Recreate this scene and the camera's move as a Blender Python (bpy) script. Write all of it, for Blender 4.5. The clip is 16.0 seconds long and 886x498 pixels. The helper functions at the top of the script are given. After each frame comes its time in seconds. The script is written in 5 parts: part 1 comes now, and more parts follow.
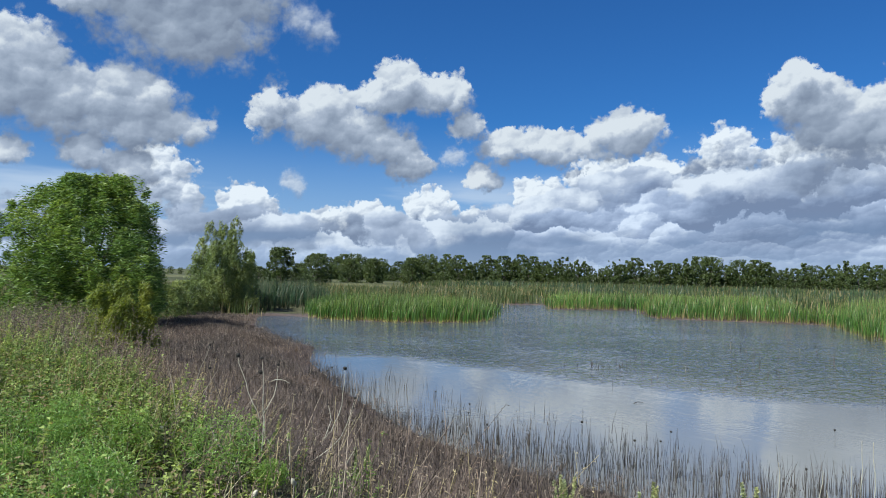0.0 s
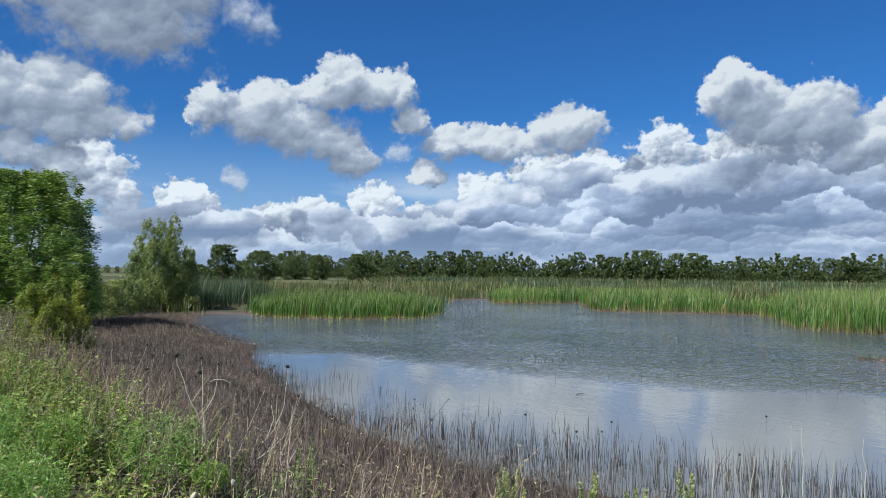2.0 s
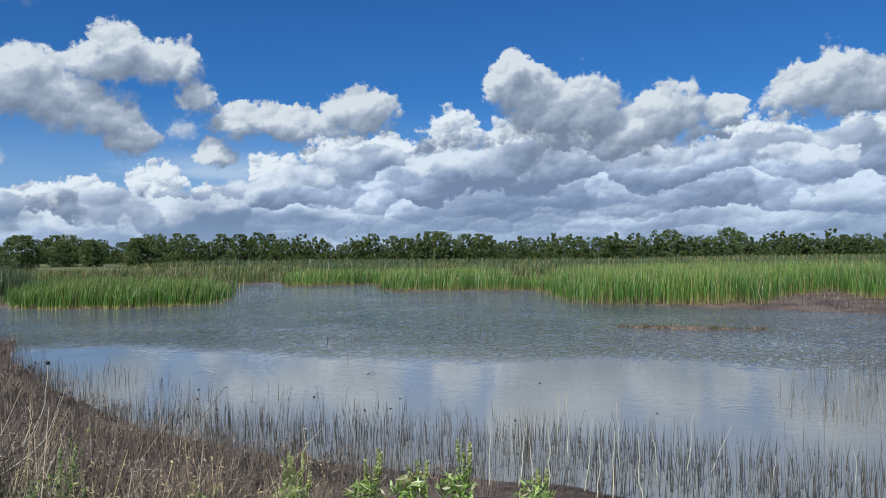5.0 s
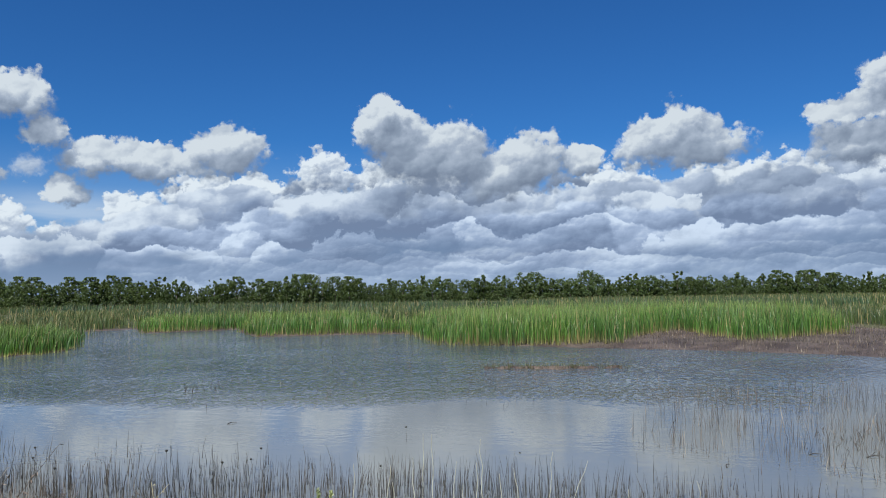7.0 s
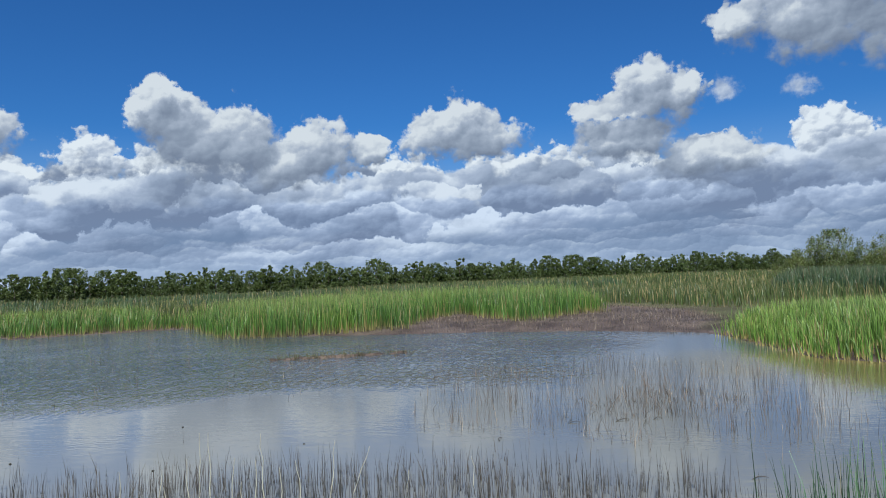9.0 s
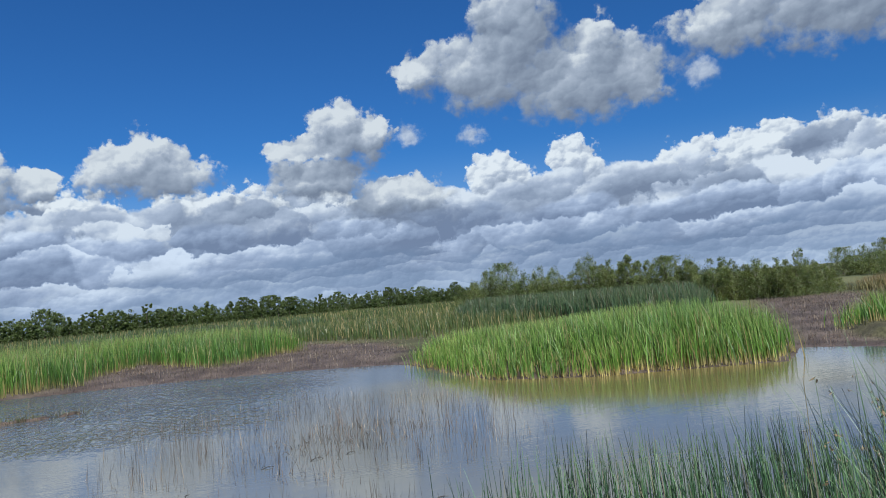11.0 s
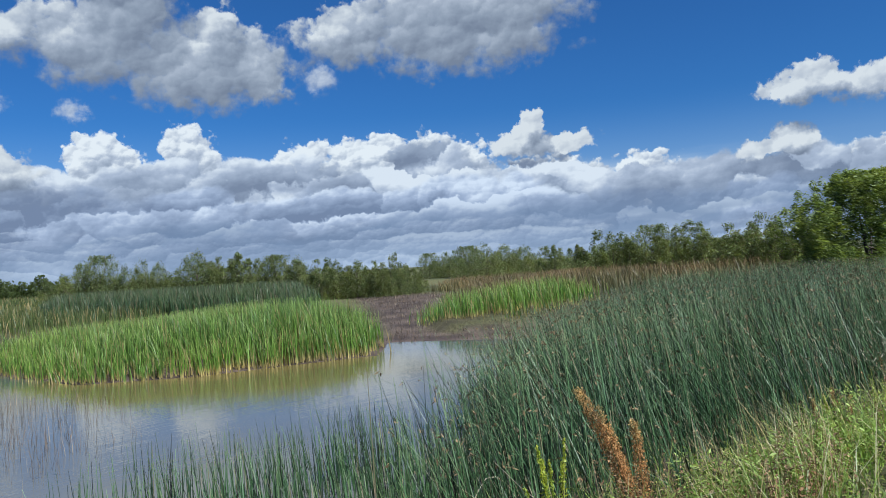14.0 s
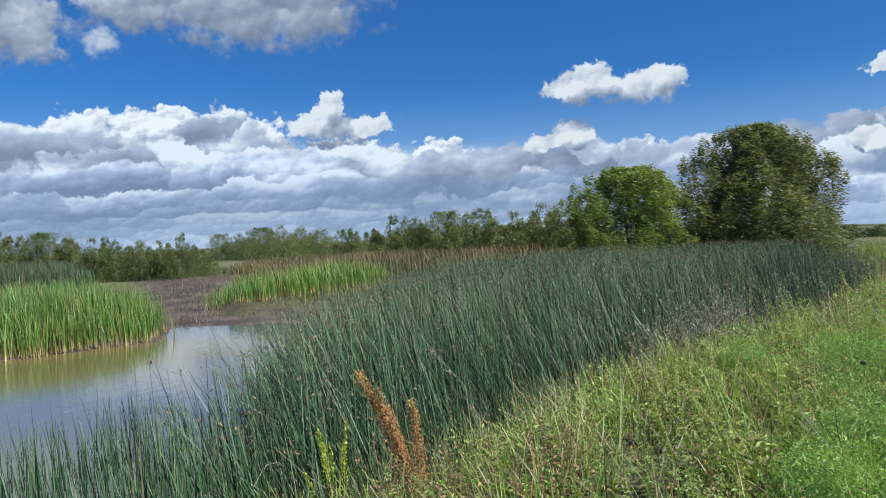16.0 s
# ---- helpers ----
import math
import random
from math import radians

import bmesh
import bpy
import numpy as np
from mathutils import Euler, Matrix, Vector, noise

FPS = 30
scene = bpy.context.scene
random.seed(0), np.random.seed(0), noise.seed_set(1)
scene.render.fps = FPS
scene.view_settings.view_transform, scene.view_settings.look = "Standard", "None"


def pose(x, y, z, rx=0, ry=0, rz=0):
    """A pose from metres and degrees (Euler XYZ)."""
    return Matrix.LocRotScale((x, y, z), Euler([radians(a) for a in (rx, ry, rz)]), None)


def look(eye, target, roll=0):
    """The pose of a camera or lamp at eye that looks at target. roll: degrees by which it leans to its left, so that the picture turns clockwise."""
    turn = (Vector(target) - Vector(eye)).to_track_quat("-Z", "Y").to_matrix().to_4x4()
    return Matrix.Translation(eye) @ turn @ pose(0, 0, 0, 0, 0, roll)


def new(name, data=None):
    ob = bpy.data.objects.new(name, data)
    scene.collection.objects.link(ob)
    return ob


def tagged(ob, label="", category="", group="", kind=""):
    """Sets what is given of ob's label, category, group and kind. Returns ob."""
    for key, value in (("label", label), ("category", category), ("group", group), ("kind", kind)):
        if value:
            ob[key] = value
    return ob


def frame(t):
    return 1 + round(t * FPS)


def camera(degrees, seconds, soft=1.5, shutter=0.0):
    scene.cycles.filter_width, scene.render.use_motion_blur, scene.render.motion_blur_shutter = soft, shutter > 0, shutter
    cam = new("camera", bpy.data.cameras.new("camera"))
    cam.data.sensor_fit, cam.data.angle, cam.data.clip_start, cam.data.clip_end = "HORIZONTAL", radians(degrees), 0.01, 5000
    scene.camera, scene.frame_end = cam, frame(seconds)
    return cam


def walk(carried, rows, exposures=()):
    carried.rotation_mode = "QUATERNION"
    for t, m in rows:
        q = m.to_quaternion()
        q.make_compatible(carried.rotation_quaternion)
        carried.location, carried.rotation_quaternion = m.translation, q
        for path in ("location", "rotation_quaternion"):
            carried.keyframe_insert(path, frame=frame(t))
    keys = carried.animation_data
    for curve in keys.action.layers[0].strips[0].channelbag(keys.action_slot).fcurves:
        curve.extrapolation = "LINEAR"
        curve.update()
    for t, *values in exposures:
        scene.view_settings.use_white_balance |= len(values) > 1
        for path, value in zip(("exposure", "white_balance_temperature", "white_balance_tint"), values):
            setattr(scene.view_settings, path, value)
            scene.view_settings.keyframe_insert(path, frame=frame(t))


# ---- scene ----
# seconds, yaw, pitch, roll: a slow turn on the spot, the camera held out at arm's length
cam = camera(61.9, 16.0, soft=1.0)
EYE, TILT, LEAN, REACH = 2.5, 1.87, -1.03, 0.35
EXPOSURE = 0.6
ROWS = [
    (0.0, -0.00, 0.00, 0.00),
    (0.5, -1.88, 0.06, 0.09),
    (1.0, -2.97, 0.00, 0.24),
    (1.5, -3.56, -0.17, 0.26),
    (2.0, -4.25, -0.35, 0.47),
    (2.5, -5.93, -0.57, 0.83),
    (3.0, -7.78, -0.86, 0.80),
    (3.5, -9.40, -1.03, 0.63),
    (4.0, -11.95, -1.17, 0.84),
    (4.5, -16.24, -1.71, 0.92),
    (4.7, -17.93, -1.98, 0.83),
    (6.8, -29.06, 0.76, 1.01),
    (7.0, -30.14, 1.24, 0.75),
    (7.5, -33.77, 1.80, 1.04),
    (8.0, -37.25, 0.93, 1.80),
    (8.2, -38.85, 0.46, 1.72),
    (10.3, -60.87, 1.53, 2.62),
    (10.5, -63.18, 1.66, 2.83),
    (11.0, -69.56, 2.06, 3.63),
    (11.5, -75.96, 2.18, 3.63),
    (12.0, -79.74, 1.98, 2.99),
    (12.5, -84.58, 1.70, 2.47),
    (13.0, -89.96, 1.24, 2.27),
    (13.5, -94.86, 0.87, 1.87),
    (14.0, -98.97, 0.52, 1.60),
    (14.5, -102.36, 0.18, 1.58),
    (15.0, -105.80, -0.09, 1.14),
    (15.5, -109.71, -0.54, 0.70),
    (16.0, -114.58, -1.07, 0.48),
]
walk(cam, [(t, Matrix.Translation((-REACH * math.sin(radians(yaw)), REACH * (math.cos(radians(yaw)) - 1), EYE))
            @ pose(0, 0, 0, TILT, LEAN, 0) @ pose(0, 0, 0, 90 + pitch, roll, yaw)) for t, yaw, pitch, roll in ROWS],
     [(t, EXPOSURE + more, 5720, 3.0) for t, more in ((0, 0.06), (3, 0.02), (7.5, -0.05), (11, -0.05), (14, 0.0), (16, 0.12))])

# ---------------------------------------------------------------- light
SUN_AZ, SUN_EL = 128.0, 50.0        # degrees to the left of +y, and up


def az_dir(az, el=0.0):
    a, e = radians(az), radians(el)
    return Vector((-math.sin(a) * math.cos(e), math.cos(a) * math.cos(e), math.sin(e)))


sun = new("sun", bpy.data.lights.new("sun", "SUN"))
sun.data.energy, sun.data.angle, sun.data.color = 5.0, radians(0.55), (1.0, 0.95, 0.86)
sun.matrix_world = look(az_dir(SUN_AZ, SUN_EL) * 50, (0, 0, 0))
SKY = 0.95 / (0.1 * 2 ** EXPOSURE)     # radiance of a white cloud
BLUE = (0.172, 0.342, 0.565)


class Nodes:
    """Short hand for building node trees."""

    def __init__(self, tree):
        self.t = tree

    def put(self, val, socket):
        if isinstance(val, bpy.types.NodeSocket):
            self.t.links.new(val, socket)
        else:
            socket.default_value = val

    def add(self, kind, ins=None, operation=None, clamp=False, dims=None, interpolation=None, blend=None, attribute=None, group=None):
        n = self.t.nodes.new(kind)
        if operation:
            n.operation = operation
        if clamp:
            n.use_clamp = True
        if dims:
            n.noise_dimensions = dims
        if interpolation:
            n.interpolation_type = interpolation
        if blend:
            n.data_type, n.blend_type = "RGBA", blend
        if attribute:
            n.attribute_name = attribute
        if group:
            n.node_tree = group
        for k, v in (ins or {}).items():
            self.put(v, n.inputs[k])
        return n

    def math(self, op, a, b=0.0, c=0.0, clamp=False):
        return self.add("ShaderNodeMath", {0: a, 1: b, 2: c}, operation=op, clamp=clamp).outputs[0]

    def vec(self, op, a, b=(0, 0, 0), c=(0, 0, 0)):
        n = self.add("ShaderNodeVectorMath", {0: a, 1: b, 2: c}, operation=op)
        return n.outputs["Value"] if op in ("LENGTH", "DOT_PRODUCT", "DISTANCE") else n.outputs[0]

    def scale(self, a, s):
        return self.add("ShaderNodeVectorMath", {0: a, "Scale": s}, operation="SCALE").outputs[0]

    def noise(self, vec, scale, detail=3.0, rough=0.55, dims="3D", col=False):
        n = self.add("ShaderNodeTexNoise", {"Vector": vec, "Scale": scale, "Detail": detail, "Roughness": rough}, dims=dims)
        return n.outputs["Color" if col else 0]

    def ramp(self, fac, lo, hi, a=0.0, b=1.0, kind="SMOOTHSTEP"):
        return self.add("ShaderNodeMapRange", {0: fac, 1: lo, 2: hi, 3: a, 4: b}, interpolation=kind).outputs[0]

    def mix(self, fac, a, b, blend="MIX"):
        n = self.add("ShaderNodeMix", {0: fac}, blend=blend)
        self.put(a, n.inputs[6])
        self.put(b, n.inputs[7])
        return n.outputs[2]


def rgb(r, g, b):
    return (r, g, b, 1.0)


CLOUDS, HEADS, WISPS = [], [], []


def cloud(az, el, wide, high):
    """One billow of the near cumulus: degrees to the left of +y and up, and its half width and height."""
    CLOUDS.append((az, el, wide, high))


def wisp(az, el, wide, high):
    """A thin scrap of cloud."""
    WISPS.append((az, el, wide, high))


def head(az, el, wide, high):
    """One sunlit head of the far cloud bank."""
    HEADS.append((az, el, wide, high))


cloud(19.9, 19.9, 6.8, 5.2)
cloud(18.9, 17.9, 4.8, 3.6)
cloud(26.5, 18.6, 1.8, 1.6)
wisp(11.3, 18.7, 1.2, 1.1)
wisp(9.8, 17.9, 1.0, 1.0)
cloud(30.4, 13.0, 3.0, 3.4)
cloud(27.6, 11.5, 3.1, 2.4)
cloud(23.1, 11.7, 3.2, 2.7)
cloud(22.7, 10.2, 5.0, 1.6)
cloud(31.3, 7.7, 1.8, 0.9)
cloud(26.0, 8.0, 1.6, 1.2)
cloud(23.1, 7.3, 1.9, 1.5)
cloud(13.4, 11.9, 1.3, 2.2)
cloud(9.6, 11.6, 3.0, 2.4)
cloud(6.5, 10.5, 3.5, 2.0)
cloud(3.9, 9.5, 2.6, 1.2)
cloud(4.4, 13.2, 3.1, 1.2)
cloud(3.3, 14.4, 2.0, 1.8)
cloud(0.4, 13.7, 2.2, 1.4)
cloud(2.4, 8.1, 1.9, 1.2)
cloud(-1.6, 11.5, 1.1, 1.3)
cloud(-4.9, 9.8, 2.6, 1.3)
cloud(-9.3, 9.5, 3.4, 1.1)
cloud(-13.9, 10.7, 2.9, 1.8)
cloud(-3.1, 7.5, 1.4, 0.8)
wisp(-0.6, 9.1, 0.8, 0.6)
cloud(-26.3, 12.2, 2.5, 1.9)
cloud(-25.6, 13.9, 1.2, 1.4)
cloud(-8.5, 10.0, 2.2, 1.1)
cloud(-25.1, 12.9, 1.4, 2.2)
cloud(-29.3, 10.5, 4.5, 2.7)
cloud(-31.2, 10.6, 2.2, 2.5)
cloud(-36.7, 9.9, 2.9, 2.2)
cloud(-34.7, 9.1, 3.5, 1.7)
cloud(-41.1, 10.1, 1.5, 1.1)
cloud(-48.3, 10.7, 4.5, 2.0)
cloud(-47.8, 11.8, 2.5, 1.8)
cloud(-62.4, 13.4, 2.2, 1.9)
cloud(-64.8, 12.7, 1.6, 1.7)
cloud(-60.0, 12.0, 3.2, 0.9)
cloud(-60.7, 9.8, 3.8, 1.6)
cloud(-66.5, 8.1, 3.9, 1.4)
wisp(-67.7, 12.7, 0.9, 0.5)
cloud(-69.2, 17.3, 2.0, 1.4)
cloud(-73.9, 16.9, 4.8, 2.7)
cloud(-76.7, 19.3, 3.4, 3.6)
cloud(-81.7, 15.6, 6.3, 3.0)
cloud(-82.6, 17.9, 1.5, 1.8)
cloud(-86.1, 14.7, 1.9, 2.0)
cloud(-92.6, 17.7, 4.1, 2.0)
cloud(-99.7, 17.2, 5.2, 2.6)
cloud(-101.4, 18.2, 8.9, 3.3)
wisp(-90.4, 14.5, 1.1, 0.8)
wisp(-72.8, 12.2, 0.9, 0.6)
cloud(-106.8, 8.6, 3.7, 0.7)
cloud(-106.5, 10.0, 0.5, 1.3)
cloud(-125.9, 10.6, 3.1, 1.1)
cloud(-126.3, 11.4, 1.5, 1.3)
cloud(-130.6, 10.5, 2.4, 1.3)
cloud(-106.8, 8.7, 4.0, 0.8)
cloud(-106.6, 9.9, 0.9, 1.2)
cloud(-123.9, 6.7, 2.4, 0.6)
cloud(-125.0, 7.2, 1.6, 0.9)
cloud(-145.1, 5.3, 1.6, 0.7)
cloud(-146.1, 10.0, 1.4, 0.6)
head(21.6, 6.7, 2.9, 2.0)
head(19.4, 5.1, 1.0, 2.0)
head(15.1, 4.8, 2.0, 1.7)
wisp(11.5, 6.7, 0.7, 0.8)
head(8.9, 3.5, 3.2, 1.1)
head(6.2, 4.3, 2.1, 1.1)
head(1.2, 5.2, 1.9, 1.3)
head(-3.5, 3.7, 2.9, 1.3)
head(-8.0, 5.6, 1.8, 1.5)
head(-11.6, 6.6, 2.4, 1.8)
head(-15.8, 7.4, 3.2, 1.5)
head(-20.8, 7.8, 2.3, 3.1)
head(-25.4, 7.5, 2.4, 2.5)
head(-29.4, 6.7, 2.8, 2.8)
head(-12.9, 7.2, 3.4, 1.7)
head(-6.9, 6.1, 1.4, 1.1)
head(-43.2, 6.5, 3.8, 2.7)
head(-51.7, 7.1, 3.2, 2.1)
head(-56.0, 6.6, 3.3, 2.7)
head(-61.0, 6.8, 2.7, 2.1)
head(-42.9, 7.4, 2.9, 1.8)
head(-55.2, 7.3, 2.6, 2.0)
head(-66.9, 7.7, 3.2, 1.7)
head(-74.5, 8.8, 2.3, 1.8)
head(-80.5, 8.8, 1.9, 2.2)
head(-87.9, 7.1, 2.5, 1.3)
head(-89.5, 8.3, 1.0, 1.7)
head(-92.9, 7.7, 2.5, 2.2)
head(-95.0, 8.6, 1.5, 1.5)
head(-98.3, 7.3, 2.3, 2.4)
head(-80.6, 9.0, 1.8, 2.1)
head(-74.4, 9.3, 1.8, 1.5)
head(-88.4, 7.8, 2.5, 2.1)
head(-92.6, 8.0, 1.9, 2.0)
head(-94.8, 8.6, 1.4, 1.7)
head(-99.6, 7.2, 3.6, 2.4)
head(-107.0, 6.2, 3.2, 1.5)
head(-114.9, 5.6, 2.4, 1.7)
head(-122.7, 4.0, 3.7, 1.8)
head(-86.9, 7.2, 2.2, 1.5)
head(-89.6, 8.1, 1.0, 1.8)
head(-93.3, 7.8, 2.9, 2.1)
head(-98.2, 7.5, 2.5, 2.4)
head(-101.8, 6.5, 1.8, 2.0)
head(-106.6, 5.8, 2.5, 1.8)
head(-110.7, 5.2, 2.3, 1.8)
head(-115.1, 5.5, 2.7, 1.8)
head(-122.4, 4.2, 3.5, 1.8)
head(-129.8, 4.7, 2.7, 1.8)
head(-144.4, 2.7, 3.7, 2.7)


def sky_group(name, build, outs):
    """A node group that takes a place in the sky (azimuth, elevation in degrees) and gives some numbers."""
    g = bpy.data.node_groups.new(name, "ShaderNodeTree")
    g.interface.new_socket("Place", in_out="INPUT", socket_type="NodeSocketVector")
    for o in outs:
        g.interface.new_socket(o, in_out="OUTPUT", socket_type="NodeSocketFloat")
    n = Nodes(g)
    end = n.add("NodeGroupOutput")
    for k, v in enumerate(build(n, n.add("NodeGroupInput").outputs[0])):
        g.links.new(v, end.inputs[k])
    return g


TOWARDS_SUN = (0.42, 0.9, 0.0)


def puffs(n, p, size, seed, steps=((1.0, 0.9, 0.44, 0.42), (0.45, 0.7, 0.24, 0.20), (0.2, 0.45, 0.13, 0.07))):
    """Rounded puffs on three scales: how far they bulge, and how they face the sun."""
    w = n.vec("SUBTRACT", n.noise(n.vec("ADD", p, (seed, 2.3 * seed, 0)), 0.8 / size, 6.0, 0.62, "2D", True), (0.5, 0.5, 0.5))
    bulge = lit = None
    for k, (s, warp, out, light) in enumerate(steps):
        q = n.vec("MULTIPLY_ADD", w, (warp * size, warp * size, 0), n.vec("ADD", p, (seed * (k + 1), seed * 1.7, 0)))
        v = n.add("ShaderNodeTexVoronoi", {"Vector": q, "Scale": 0.7 / (size * s), "Randomness": 1.0})
        v.voronoi_dimensions, v.feature = "2D", "SMOOTH_F1"
        v.inputs["Smoothness"].default_value = 0.75
        off = n.scale(n.vec("SUBTRACT", q, v.outputs["Position"]), 1.0 / (size * s))
        o = n.math("MULTIPLY", n.math("SUBTRACT", v.outputs["Distance"], 0.36), out)
        l = n.math("MULTIPLY", n.vec("DOT_PRODUCT", off, TOWARDS_SUN), light)
        bulge = o if bulge is None else n.math("ADD", bulge, o)
        lit = l if lit is None else n.math("ADD", lit, l)
    return bulge, lit


def billow_field(billows, beyond):
    """Single clouds out of billows: 1 on the edge, less inside."""
    def build(n, p):
        w = n.vec("SUBTRACT", n.noise(p, 0.33, 4.0, 0.55, "2D", True), (0.5, 0.5, 0.5))
        q = n.vec("MULTIPLY_ADD", w, (2.4, 1.6, 0), p)
        w = n.vec("SUBTRACT", n.noise(p, 1.1, 4.0, 0.6, "2D", True), (0.5, 0.5, 0.5))
        q = n.vec("MULTIPLY_ADD", w, (1.5, 1.1, 0), q)
        best = None
        for az, el, a, b in billows:
            a, b = 1.08 * a + 0.12, 1.06 * b + 0.1
            d = n.vec("LENGTH", n.vec("MULTIPLY_ADD", q, (1 / a, 1 / b, 0), (-az / a, -el / b, 0)))
            best = d if best is None else n.math("SMOOTH_MIN", best, d, 0.22)
        if beyond:
            # the same broken cumulus goes on overhead and behind
            s = n.add("ShaderNodeSeparateXYZ", {0: q})
            out = n.math("MAXIMUM", n.ramp(s.outputs[1], 25.0, 31.0), n.math("MAXIMUM", n.ramp(s.outputs[0], 40.0, 50.0), n.ramp(s.outputs[0], -152.0, -160.0)))
            rest = n.noise(n.vec("MULTIPLY", q, (0.05, 0.12, 1)), 1.0, 2.0, 0.5, "2D")
            rest = n.math("MULTIPLY_ADD", rest, -3.2, 2.65)
            rest = n.math("ADD", rest, n.math("MULTIPLY_ADD", out, -2.0, 2.0))
            best = n.math("SMOOTH_MIN", best, rest, 0.3)
        return [best]
    return build


def bank_layer(wide, high, under_top, seed, mid, rand):
    """Cumulus crowded along the horizon: each with a bright head over a flat grey foot, one before the other."""
    def build(n, p):
        s = n.add("ShaderNodeSeparateXYZ", {0: p})
        w = n.vec("SUBTRACT", n.noise(n.vec("ADD", p, (seed, seed, 0)), 0.17, 8.0, 0.6, "2D", True), (0.5, 0.5, 0.5))
        q = n.vec("MULTIPLY_ADD", w, (1.9 * wide, 2.2 * high, 0), p)
        q = n.vec("MULTIPLY_ADD", q, (1 / wide, 1 / high, 0), (seed, 0.37 * seed, 0))
        v = n.add("ShaderNodeTexVoronoi", {"Vector": q, "Scale": 1.0, "Randomness": 0.95})
        v.voronoi_dimensions, v.feature = "2D", "SMOOTH_F1"
        v.inputs["Smoothness"].default_value = 0.2
        off = n.vec("SUBTRACT", q, v.outputs["Position"])
        o = n.add("ShaderNodeSeparateXYZ", {0: off})
        chance = n.add("ShaderNodeSeparateColor", {0: v.outputs["Color"]})
        top = n.math("ADD", n.ramp(s.outputs[0], 3.0, -16.0, 4.6, 8.6), n.ramp(s.outputs[0], -104.0, -114.0, 0.0, -1.9))
        hump = n.noise(n.vec("MULTIPLY_ADD", p, (0.16, 0, 0), (seed, 0, 0)), 1.0, 3.0, 0.55, "2D")
        top = n.math("MULTIPLY_ADD", n.math("SUBTRACT", hump, 0.5), 2.4, top)
        top = n.math("SUBTRACT", n.math("MULTIPLY_ADD", chance.outputs[1], 1.0, top), under_top)
        over_top = n.math("SUBTRACT", s.outputs[1], top)
        f = n.math("MULTIPLY", v.outputs["Distance"], 1.25)
        f = n.math("ADD", f, n.ramp(over_top, -1.6, 3.0, -1.0, 2.6, "LINEAR"))
        lit = n.math("MULTIPLY_ADD", o.outputs[1], 0.62, n.math("MULTIPLY", o.outputs[0], 0.24))
        lit = n.math("MULTIPLY_ADD", n.math("SUBTRACT", chance.outputs[0], 0.5), rand, lit)
        mass = n.noise(n.vec("MULTIPLY_ADD", p, (0.09, 0.26, 1), (seed, 0, 0)), 1.0, 2.0, 0.5, "2D")
        lit = n.math("MULTIPLY_ADD", n.math("SUBTRACT", mass, 0.5), 1.5, lit)
        bulge, relief = puffs(n, n.vec("MULTIPLY", p, (0.8, 1.15, 1)), 0.42 * high, seed)
        lit = n.math("ADD", lit, n.math("MULTIPLY", relief, 0.45))
        return [n.math("ADD", f, n.math("MULTIPLY", bulge, 0.7)), n.math("ADD", lit, mid)]
    return build


